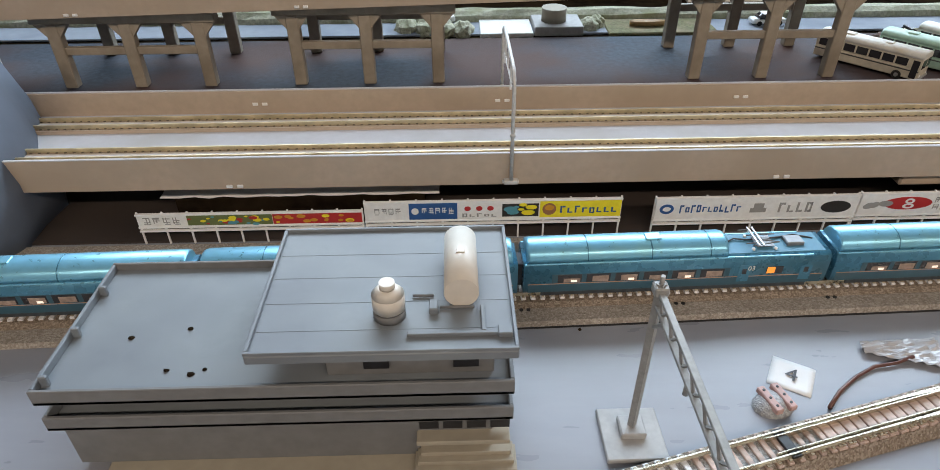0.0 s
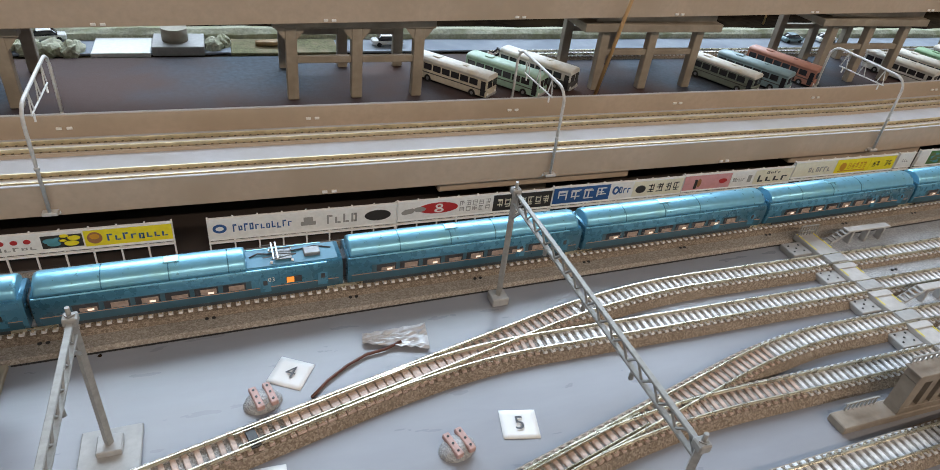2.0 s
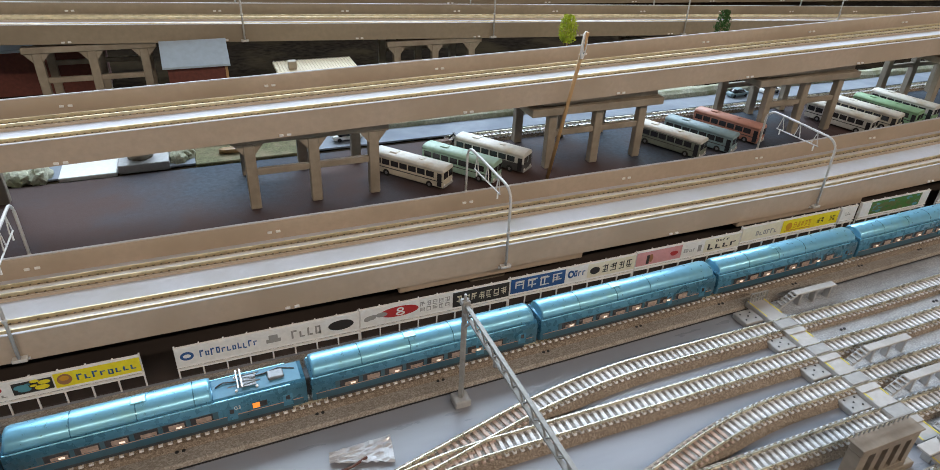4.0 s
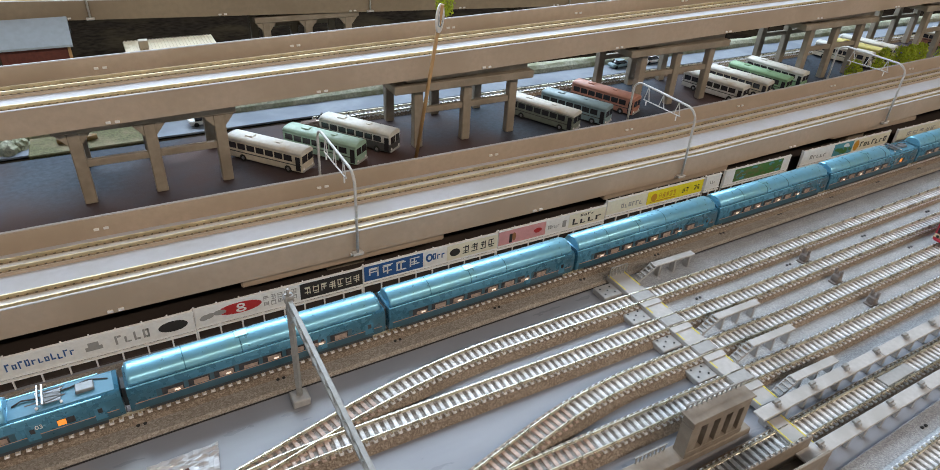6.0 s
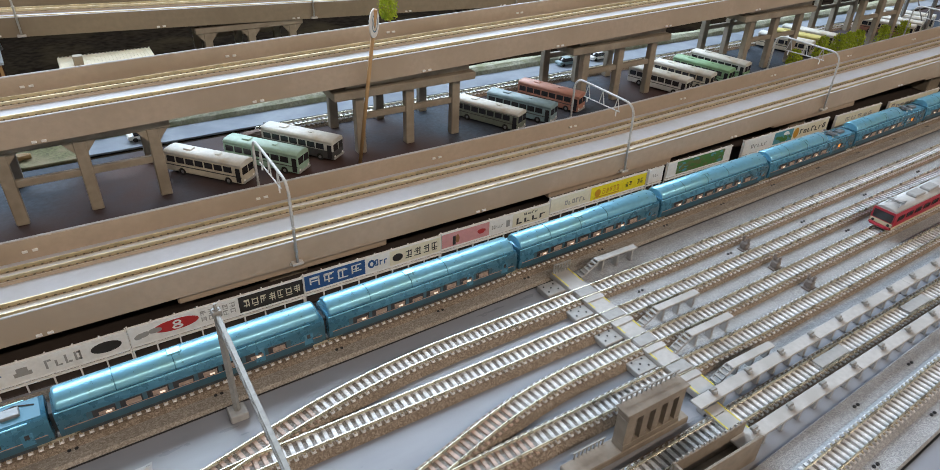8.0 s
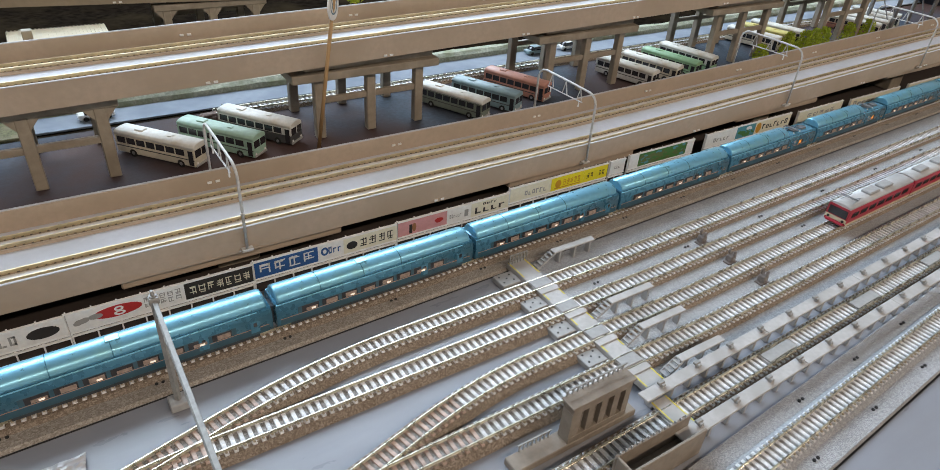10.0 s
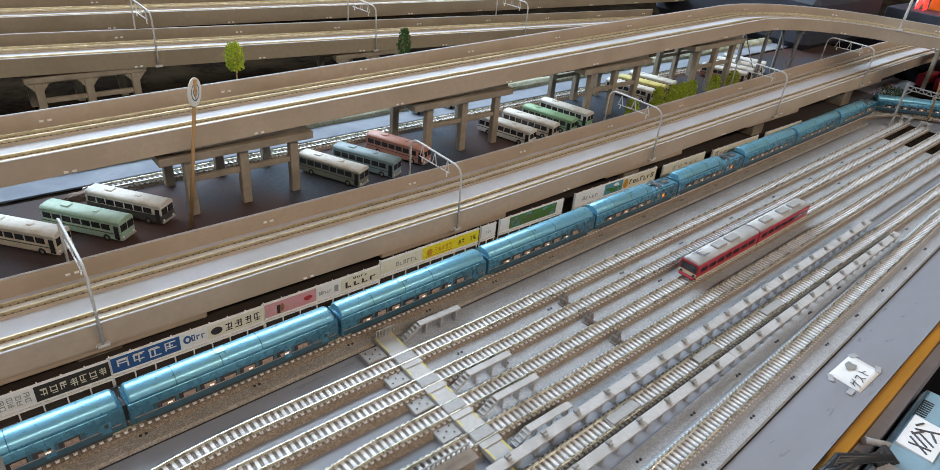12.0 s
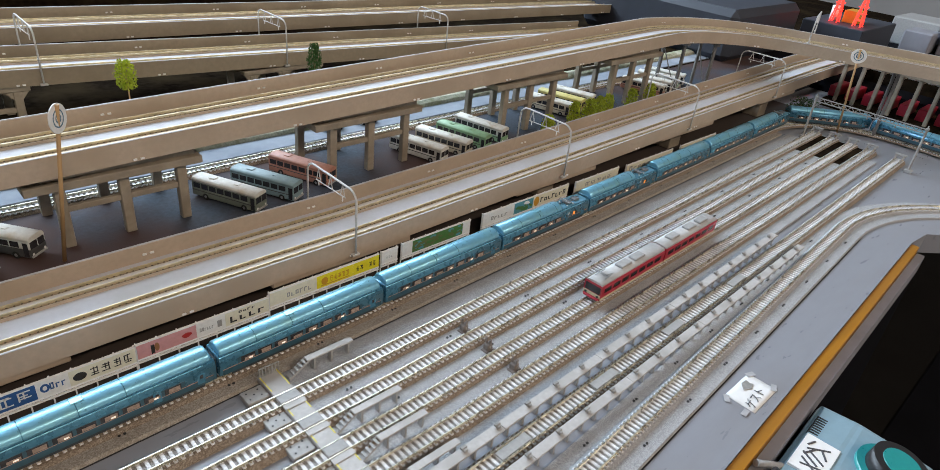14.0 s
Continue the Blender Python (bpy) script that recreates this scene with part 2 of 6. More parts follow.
structure("room_floor", box(-3000, 4000, -2600, 2600, -800, -780), M_FLOOR, "dark linoleum floor of the room", "floor")
structure("ceiling", box(-3000, 4000, -2600, 2600, 1850, 1900), M_ROOM, "plain off-white ceiling of the room", "ceiling")
structure("wall_west", box(-3100, -3000, -2600, 2600, -800, 1900), M_ROOM, "plain off-white side wall", "wall")
structure("wall_east", box(4000, 4100, -2600, 2600, -800, 1900), M_ROOM, "plain off-white side wall", "wall")
structure("wall_south", box(-3000, 4000, -2700, -2600, -800, 1900), M_ROOM, "plain off-white wall behind the visitor", "wall")
wall_n = bmesh.new()
for x0, x1, z0, z1 in ((-3000, 4000, -800, 800), (-3000, -1400, 800, 1900), (2100, 4000, 800, 1900), (-1400, 2100, 1780, 1900)):
    join_box(wall_n, x0, x1, 1900, 2000, z0, z1)
structure("wall_north", wall_n, M_ROOM, "off-white wall with a wide window opening", "wall")

def edge_y(x):
    """The front edge of the table, which runs slightly askew."""
    return -305.5 + 0.044 * (x - 435)


def slab(points, z0, z1):
    """A flat plate with the given outline."""
    bm = bmesh.new()
    lo = [bm.verts.new((x, y, z0)) for x, y in points]
    hi = [bm.verts.new((x, y, z1)) for x, y in points]
    bm.faces.new(lo)
    bm.faces.new(hi)
    for i in range(len(points)):
        k = (i + 1) % len(points)
        bm.faces.new((lo[i], lo[k], hi[k], hi[i]))
    return bm


def edge_strip(off0, off1, z0, z1):
    return slab([(-1000, edge_y(-1000) - off0), (-1000, edge_y(-1000) - off1), (838, edge_y(838) - off1), (838, edge_y(838) - off0)], z0, z1)


structure("baseboard", slab([(-1000, 62), (-1000, edge_y(-1000)), (838, edge_y(838)), (880, -292), (930, -330), (940, -420), (1420, -420), (1420, 62)], -25, 0), M_BOARD, "grey painted baseboard of the model railway", "baseboard")
structure("edge_strip", edge_strip(0.4, 8.5, -25, -1.5), M_ORANGE, "orange-brown varnished wooden edge of the table", "table edge")
structure("lower_ledge", edge_strip(9, 17, -30, -9), M_SHELF, "grey painted ledge below the table edge", "ledge")
structure("lot_ground", box(-1000, 1420, 62.5, 224, -25, 27), M_LOT, "dark asphalt bus parking ground with brown stains", "ground")
structure("far_ground", box(-1000, 2600, 224.5, 1400, -25, 26), M_DARK, "dark brown scenery ground behind the road", "ground")
# Dark brown sheet added to hold the shade below the low viaduct.
structure("under_viaduct_shade", box(-1000, 1240, -7.5, 62, 0.1, 1.2), M_UNDER_SHADE, "dark brown sheet added for the shade below the low viaduct", "ground")
structure("road", box(-1000, 1420, 231, 262, 26.2, 28, 0.4), M_ROAD, "pale blue-grey model road", "road")

# ballast plates that carry the tracks
def main_y(x):
    return -45 + 0.029 * (x - 100)


def fan(y, x):
    return y + (0.027 * (x - 240) if x > 240 else 0)


def fan_line(y, x0, x1):
    return [(x0, y), (240, y), (x1, fan(y, x1))]


bed = bmesh.new()
x0, x1 = -900, 1060
low = [bed.verts.new((x, y, 0.2)) for x, y in ((x0, main_y(x0) - 20.5), (x1, main_y(x1) - 20.5), (x1, -12), (x0, -12))]
top = [bed.verts.new((x, y, 2.6)) for x, y in ((x0, main_y(x0) - 19.5), (x1, main_y(x1) - 19.5), (x1, -12.5), (x0, -12.5))]
bed.faces.new(top)
for i in range(4):
    bed.faces.new((low[i], low[(i + 1) % 4], top[(i + 1) % 4], top[i]))
structure("main_trackbed", bed, M_STONE_MAIN, "raised grey ballasted bed under the main line, tinted tan for the train's shade", "trackbed")
structure("yard_trackbed", join_sweep(bmesh.new(), [(171, -132, 0), (240, -132, 0), (1075, fan(-132, 1075), 0)], [(-64, 0.2), (-63.5, 2.2), (66.5, 2.2), (67, 0.2)]), M_STONE, "light grey ballasted ground between the yard tracks", "trackbed")


# ---------------------------------------------------------------- tracks
def bend(x0, y0, m0, x1, y1, m1, n=14):
    """Points of a smooth bend between two slopes."""
    out, d = [], x1 - x0
    for i in range(n + 1):
        u = i / n
        y = (2 * u**3 - 3 * u**2 + 1) * y0 + (u**3 - 2 * u**2 + u) * d * m0 + (-2 * u**3 + 3 * u**2) * y1 + (u**3 - u**2) * d * m1
        out.append((x0 + u * d, y))
    return out


def arc(cx, cy, r, a0, a1, n=20):
    return [(cx + r * math.cos(radians(a0 + (a1 - a0) * i / n)), cy + r * math.sin(radians(a0 + (a1 - a0) * i / n))) for i in range(n + 1)]


def along(path, step, start=0.0):
    """Places and headings at even steps along a path of (x, y)."""
    out, left = [], start
    for (x0, y0), (x1, y1) in zip(path, path[1:]):
        d = math.hypot(x1 - x0, y1 - y0)
        while left < d:
            u = left / d
            out.append((x0 + u * (x1 - x0), y0 + u * (y1 - y0), math.atan2(y1 - y0, x1 - x0)))
            left += step
        left -= d
    return out


def sleeper_mesh(name, mat, length=14.6, wide=2.2):
    bm = bmesh.new()
    join_box(bm, -wide / 2, wide / 2, -length / 2, length / 2, -1.2, 0, 0.25)
    return mesh_of(name, bm, mat)


SLEEPER_PALE = sleeper_mesh("sleeper", M_SLEEPER)
SLEEPER_RED = sleeper_mesh("sleeper_red", M_SLEEPER_BR)
PITCH = 4.4


def track(label, path, z, bed=18.0, bed_mat=M_STONE_BR, red=None, near=(-320, 760), rail_mat=None, depth=None):
    """A track along a path: bed with sloped shoulders, two rails, sleepers with rail fastenings; z is the bed's top."""
    t = thing("railway_track", label, "railway track", "tracks of the layout")
    p3 = [(x, y, 0) for x, y in path]
    h = bed / 2
    low = depth if depth is not None else 0.3
    part("roadbed", join_sweep(bmesh.new(), p3, [(-h - 1.2, low), (-h + 1.4, z), (h - 1.4, z), (h + 1.2, low)]), bed_mat, t)
    part("ballast_infill", join_sweep(bmesh.new(), p3, [(-4.3, z - 0.1), (-4.2, z + 0.12), (4.2, z + 0.12), (4.3, z - 0.1)]), M_STONE_GAP, t)
    top = z + 0.9
    for s in (-4.75, 4.75):
        prof = [(s - 0.6, top), (s - 0.6, top + 0.35), (s - 0.2, top + 0.6), (s - 0.34, top + 1.3), (s - 0.3, top + 1.75),
                (s + 0.3, top + 1.75), (s + 0.34, top + 1.3), (s + 0.2, top + 0.6), (s + 0.6, top + 0.35), (s + 0.6, top)]
        part("rail", join_sweep(bmesh.new(), p3, prof), rail_mat or M_RAIL, t)
    rest, fast, count = bmesh.new(), bmesh.new(), 0
    for x, y, a in along(path, PITCH, 1.0):
        m = Matrix.Translation((x, y, top)) @ Matrix.Rotation(a, 4, "Z")
        if near[0] < x < near[1] and count < 300:
            count += 1
            o = new("sleeper", SLEEPER_RED if red and red[0] < x < red[1] else SLEEPER_PALE)
            o.parent = t
            o.matrix_basis = Matrix.Translation((x * MM, y * MM, top * MM)) @ Matrix.Rotation(a, 4, "Z")
            for s in (-5.9, 5.9):
                add(fast, box(-0.55, 0.55, s - 0.5, s + 0.5, -0.2, 0.65), m)
        else:
            add(rest, box(-1.1, 1.1, -7.3, 7.3, -1.2, 0), m)
    tagged(part("chair_strip", fast, M_CHAIR, t), kind="stuff")
    if rest.verts:
        tagged(part("far_sleeper_strip", rest, M_SLEEPER, t), kind="stuff")
    else:
        rest.free()
    return t


SL = 0.262
Y1, Y2, Y3, Y4, YP = -92.0, -119.5, -147.5, -175.0, -204.0


def yp(x):
    return -202.5 - 0.0255 * (690 - x)


def diag4(x):
    return -142 + SL * (x + 186)


def diag5(x):
    return -166 + SL * (x - 6)


END_X = 1120


def front_y(x):
    return -254.5 + 0.057 * (x - 285)


BEND_X, BEND_R = 1060, 150
BEND_CX, BEND_CY = BEND_X + 4.3, main_y(BEND_X) - BEND_R
MAIN_LINE = [(-900, main_y(-900)), (BEND_X, main_y(BEND_X))] + arc(BEND_CX, BEND_CY, BEND_R, 88.3, 0, 24)[1:] + [(BEND_CX + BEND_R, -288)]
track("brass-railed main line track on its ballasted bed", MAIN_LINE, 4.2, bed=20, depth=2.6, near=(-480, 900))
track("yard track that leaves the first turnout", [(-900, diag4(-900)), (-50, diag4(-50))] + bend(-50, diag4(-50), SL, 60, Y1, 0)[1:] + fan_line(Y1, 200, END_X), 4.4, red=(-230, -30), near=(-320, 760))
track("yard track curving out of the first turnout", bend(-178, diag4(-178), SL, -60, Y2, 0) + fan_line(Y2, 200, END_X), 4.38, red=(-200, -60), near=(-320, 760))
track("yard track that leaves the second turnout", [(-700, diag5(-700)), (35, diag5(35))] + bend(35, diag5(35), SL, 115, Y3, 0)[1:] + fan_line(Y3, 200, END_X), 4.4, red=(-140, 60), near=(-120, 800))
track("yard track curving out of the second turnout", bend(-75, diag5(-75), SL, 28, Y4, 0) + fan_line(Y4, 200, END_X), 4.38, red=(-80, 60), near=(-120, 800))
track("inspection track between the two walkways", [(-400, yp(-400)), (END_X, yp(END_X))], 4.4, near=(40, 900))
track("front track on a wide grey ballasted bed", [(-100, front_y(-100)), (790, front_y(790))] + arc(805, -485.3, 260, 93, 46, 18)[1:], 4.4, bed=17, bed_mat=M_STONE, depth=2.2, near=(180, 900))
structure("front_trackbed", join_sweep(bmesh.new(), [(x, y, 0) for x, y in [(-100, front_y(-100)), (790, front_y(790))] + arc(805, -485.3, 260, 93, 46, 18)[1:]],
          [(-21, 0.2), (-20, 2.2), (20, 2.2), (21, 0.2)]), M_STONE, "wide light grey ballast strip under the front track", "trackbed")


structure("front_joint", join_sweep(bmesh.new(), [(-100, front_y(-100) - 21.6, 0), (790, front_y(790) - 21.6, 0)], [(-0.5, 0.05), (-0.5, 0.3), (0.5, 0.3), (0.5, 0.05)]), M_BLACK, "dark gap along the front trackbed", "joint")
structure("main_joint", join_sweep(bmesh.new(), [(-290, main_y(-290) - 21.2, 0), (1000, main_y(1000) - 21.2, 0)], [(-0.4, 0.05), (-0.4, 0.3), (0.5, 0.3), (0.5, 0.05)]), M_BLACK, "dark gap along the main trackbed", "joint")


# ---------------------------------------------------------------- viaducts
def viaduct(label, path, tracks=(-21, 16), tall=(17.5, 24.5), marks=140.0, mark_from=0.0, near=True, wall_mat=None):
    """A double-track viaduct along (x, y, z) of its underside's middle line: floor, two parapets, rails."""
    t = thing("railway_viaduct", label, "viaduct", "railway viaducts")
    w = 34.5
    part("deck", join_sweep(bmesh.new(), path, [(-w + 2.2, 3.0), (-w + 2.2, 11.0), (w - 2.2, 11.0), (w - 2.2, 3.0)]), M_DECK, t, "pale grey deck")
    for s, top in zip((-1, 1), tall):
        wall = part("parapet", join_sweep(bmesh.new(), path, [(s * w, 0), (s * w, top), (s * (w - 2.2), top), (s * (w - 2.2), 0)]), wall_mat or M_VIA, t, "grey-brown parapet wall")
        # Pale strip that paints the light along each parapet's top edge.
        part("parapet_lit_edge", join_sweep(bmesh.new(), path, [(s * (w + 0.15), top), (s * (w + 0.15), top + 0.55), (s * (w - 1.3), top + 0.55), (s * (w - 1.3), top)]), M_DECK, wall, "thin pale strip for the lit top edge")
    part("girder", join_sweep(bmesh.new(), path, [(-26, -1.5), (-28, 3.0), (28, 3.0), (26, -1.5)]), M_VIA, t)
    for c in tracks:
        # Brown slab sides stand in for their shade; the pale top lies above.
        slab = part("track_slab", join_sweep(bmesh.new(), path, [(c - 7.6, 11.0), (c - 7.2, 12.6), (c + 7.2, 12.6), (c + 7.6, 11.0)]), M_VIA, t)
        part("slab_top", join_sweep(bmesh.new(), path, [(c - 6.6, 12.6), (c - 6.6, 12.8), (c + 6.6, 12.8), (c + 6.6, 12.6)]), M_SLAB, slab)
        for s in (-4.75, 4.75):
            part("rail_trough", join_sweep(bmesh.new(), path, [(c + s - 1.5, 12.8), (c + s - 1.4, 13.0), (c + s + 1.4, 13.0), (c + s + 1.5, 12.8)]), M_TROUGH, t)
            part("rail", join_sweep(bmesh.new(), path, [(c + s - 0.5, 13.0), (c + s - 0.45, 15.2), (c + s + 0.45, 15.2), (c + s + 0.5, 13.0)]), M_RAIL_GOLD, t)
            if not near:
                continue
            bm = bmesh.new()
            for x, y, a in along([(p[0], p[1]) for p in path], 4.4):
                z = height_at(path, x, y)
                add(bm, box(-0.6, 0.6, c + s - 1.35, c + s + 1.35, 12.9, 13.3), Matrix.Translation((x, y, z)) @ Matrix.Rotation(a, 4, "Z"))
            tagged(part("chair_strip", bm, M_CLIP, t), kind="stuff")
    for i, (x, y, a) in enumerate(along([(p[0], p[1]) for p in path], marks, mark_from)):
        z = height_at(path, x, y)
        m = Matrix.Translation((x, y, z)) @ Matrix.Rotation(a, 4, "Z")
        for s in (-1, 1):
            bm = bmesh.new()
            ss = -w if s < 0 else w - 2.2
            join_box(bm, -4.2, -1.2, ss - 1.0, ss + 0.1, 1.0 if s < 0 else 16, 2.6 if s < 0 else 17.6, 0.2)
            join_box(bm, 1.2, 4.2, ss - 1.0, ss + 0.1, 1.0 if s < 0 else 16, 2.6 if s < 0 else 17.6, 0.2)
            part("joint_clip", add(bmesh.new(), bm, m), M_WHITE, t, "small white joint clip")
    return t


def height_at(path, x, y):
    best = min(range(len(path) - 1), key=lambda i: seg_off(path[i], path[i + 1], x, y))
    a, b = path[best], path[best + 1]
    d2 = (b[0] - a[0]) ** 2 + (b[1] - a[1]) ** 2
    u = max(0, min(1, ((x - a[0]) * (b[0] - a[0]) + (y - a[1]) * (b[1] - a[1])) / d2))
    return a[2] + u * (b[2] - a[2])


def seg_off(a, b, x, y):
    d2 = (b[0] - a[0]) ** 2 + (b[1] - a[1]) ** 2
    u = max(0, min(1, ((x - a[0]) * (b[0] - a[0]) + (y - a[1]) * (b[1] - a[1])) / d2))
    return math.hypot(a[0] + u * (b[0] - a[0]) - x, a[1] + u * (b[1] - a[1]) - y)


LOW_Z = 25.5


def low_z(x):
    """The underside of the low viaduct, which climbs gently towards the far end."""
    return LOW_Z + (0 if x < 300 else 24 * min(1.0, (x - 300) / 1000))


low_viaduct = viaduct("long grey-brown double-track viaduct behind the advertising boards", [(x, 37.5, low_z(x)) for x in (-980, 300, 1300, 1500)], mark_from=980 - 840)


def up_z(x):
    return 89.5 + 0.0235 * x


CURVE_X, CURVE_R = 950, 215
CURVE_CY = 157.5 - CURVE_R
upper = [(x, 157.5, up_z(x)) for x in (-980, -400, 200, CURVE_X)]
upper += [(x, y, up_z(CURVE_X)) for x, y in arc(CURVE_X, CURVE_CY, CURVE_R, 90, 20, 26)[1:]]
upper += [(CURVE_X + CURVE_R * math.cos(radians(20)) + 0.364 * d, CURVE_CY + CURVE_R * math.sin(radians(20)) - d, up_z(CURVE_X)) for d in (120, 260, 400)]
viaduct("high grey-brown double-track viaduct on piers above the bus park", upper, mark_from=980 + 160 - 840)
viaduct("distant viaduct that slopes down behind the houses", [(-980, 425, 82.5 + 0.04 * 980), (1150, 425, 82.5 - 0.04 * 1150)], near=False, wall_mat=M_VIA_DIM)
viaduct("last viaduct along the rear of the layout", [(-980, 515, 101 + 0.028 * 980), (1300, 515, 101 - 0.028 * 1300)], near=False, wall_mat=M_VIA_DIM)


def pier(label, x, y, z0, z1, slab=False, depth=62.0):
    """A two-row pier: three columns a row with arched brackets, cap beams, a lower tie beam."""
    t = thing("viaduct_pier", label, "pier", "viaduct piers", mpose(x, y, z0))
    hgt = z1 - z0
    for row in (0, depth):
        for c in (-46, 0, 46):
            bm = bmesh.new()
            join_box(bm, c - 4, c + 4, row, row + 7, 0, hgt - 6, 0.6)
            for s in (-1, 1):
                if abs(c + s * 10) < 60:
                    tri = [bm.verts.new((c + s * 3.8, row + d, hgt - zz)) for d in (0.8, 6.2) for zz in (6, 15)] + \
                          [bm.verts.new((c + s * 11, row + d, hgt - 6)) for d in (0.8, 6.2)]
                    for f in ((0, 1, 4), (2, 3, 5), (1, 3, 5, 4), (0, 2, 3, 1), (0, 4, 5, 2)):
                        bm.faces.new([tri[i] for i in f])
            part("column", bm, M_PIER, t)
        part("cap_beam", box(-58, 58, row - 1, row + 8, hgt - 6, hgt, 0.6), M_PIER, t)
        part("tie_beam", box(-46, 46, row + 1.5, row + 5.5, hgt * 0.5 - 2.5, hgt * 0.5 + 2.5, 0.4), M_PIER, t)
    for c in (-46, 46):
        part("cross_beam", box(c - 3.5, c + 3.5, 7, depth, hgt - 6, hgt - 1.5, 0.4), M_PIER, t)
    if slab:
        part("station_slab", box(-70, 62, -6, depth + 12, hgt - 13, hgt - 6.4, 0.5), M_PIER, t, "dark underside slab")
    return t


for px_, sl in ((-516, False), (-364, False), (-99, False), (150, True), (392, True), (640, True), (868, True)):
    pier("brown-grey plastic pier carrying the high viaduct", px_, 134, 27, up_z(px_) - 1.6, sl)
M_POST = material("dark_steel_post", (0.16, 0.155, 0.15), 0.5, vary=0.15, scale=300)


def bent(label, x, y, turn, z0, z1):
    """A slim steel bent: two posts, a cap beam and a cross brace."""
    t = thing("steel_bent", label, "pier", "slim piers under the curve", mpose(x, y, z0, 0, 0, turn))
    for s in (-22, 22):
        part("post", box(s - 2.2, s + 2.2, -2.2, 2.2, 0, z1 - z0 - 4, 0.3), M_POST, t)
    part("cap_beam", box(-30, 30, -3.2, 3.2, z1 - z0 - 4.2, z1 - z0, 0.4), M_POST, t)
    part("brace", rod((-22, 2.6, 10), (22, 2.6, z1 - z0 - 12), 0.9, 6), M_POST, t)
    return t


for ax in (76, 58):
    cx, cy = CURVE_X + CURVE_R * math.cos(radians(ax)), CURVE_CY + CURVE_R * math.sin(radians(ax))
    bent("slim dark steel pier under the curve of the high viaduct", cx, cy, ax, 27, up_z(CURVE_X) - 1.6)
for cx, cy, turn in ((1212, -120, 20), (1262, -250, 20)):
    bent("slim dark steel pier beside the far end of the main line", cx + 12, cy, turn, 0, up_z(CURVE_X) - 1.6)
for px_ in (-620, -262, 90, 440):
    pier("brown pier of the distant viaduct", px_, 394, 26, 82.5 - 0.04 * px_ - 1.6)

# haunches and supports below the low viaduct
for k in range(0, 5):
    part("haunch", box(k * 280 - 72, k * 280 + 66, 8, 66, low_z(k * 280) - 8.5, low_z(k * 280 - 72) - 1.0, 1.0), M_VIA, low_viaduct)
    o = part("support_block", box(-14, 14, 26, 60, 1.2, low_z(k * 280) - 8.7, 1.0), M_PIER)
    o.matrix_basis = mpose(k * 280, 0, 0)
    tagged(o, "squat grey-brown support block under the low viaduct", "support", "low viaduct supports")


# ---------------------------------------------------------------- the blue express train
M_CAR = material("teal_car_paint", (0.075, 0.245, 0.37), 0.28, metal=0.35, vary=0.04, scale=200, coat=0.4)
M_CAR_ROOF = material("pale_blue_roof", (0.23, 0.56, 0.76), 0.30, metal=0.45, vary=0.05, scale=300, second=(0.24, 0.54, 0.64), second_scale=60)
M_GLASS = material("dark_glass", (0.03, 0.03, 0.035), 0.12, vary=0.1, coat=0.5)
M_LIT = material("lit_seat", (0.75, 0.66, 0.58), 0.6, emit=(1.0, 0.80, 0.62), emit_power=0.8)
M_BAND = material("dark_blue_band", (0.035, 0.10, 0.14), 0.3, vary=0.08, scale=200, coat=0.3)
M_AMBER = material("lit_amber_window", (0.7, 0.25, 0.05), 0.5, emit=(1.0, 0.32, 0.04), emit_power=0.7)
M_SEAT = material("dim_seat", (0.36, 0.27, 0.22), 0.7, vary=0.3, scale=500)
M_UNDER = material("dark_underframe", (0.045, 0.05, 0.055), 0.6, vary=0.3)
M_STEEL = material("worn_steel", (0.45, 0.45, 0.46), 0.35, metal=0.8, vary=0.2)
M_PANTO = material("grey_pantograph", (0.20, 0.21, 0.22), 0.45, metal=0.3, vary=0.2)
M_TRAY = material("blue_roof_tray", (0.09, 0.25, 0.36), 0.6, vary=0.08, scale=200)
M_RED_LINE = material("pale_orange_line", (0.55, 0.30, 0.18), 0.4)

SIDE = [(-9.2, 3.2), (-9.6, 6.0), (-9.6, 14.5), (-8.9, 17.4), (-7.4, 18.6), (7.4, 18.6), (8.9, 17.4), (9.6, 14.5), (9.6, 6.0), (9.2, 3.2)]
HOOD = [(-7.9, 18.4), (-7.7, 20.2), (-6.4, 22.6), (-3.4, 24.3), (0, 24.8), (3.4, 24.3), (6.4, 22.6), (7.7, 20.2), (7.9, 18.4)]


def loft(stations, profile, form, smooth=True):
    """Skins a profile along x; form(x) gives the width and height factors and the foot of the height."""
    bm = bmesh.new()
    rings = []
    for x in stations:
        w, hgt, foot = form(x)
        rings.append([bm.verts.new((x, y * w, foot + (z - foot) * hgt)) for y, z in profile])
    k = len(profile)
    for a, b in zip(rings, rings[1:]):
        for j in range(k):
            f = bm.faces.new((a[j], a[(j + 1) % k], b[(j + 1) % k], b[j]))
            f.smooth = smooth
    bm.faces.new(rings[0])
    bm.faces.new(rings[-1])
    return bm


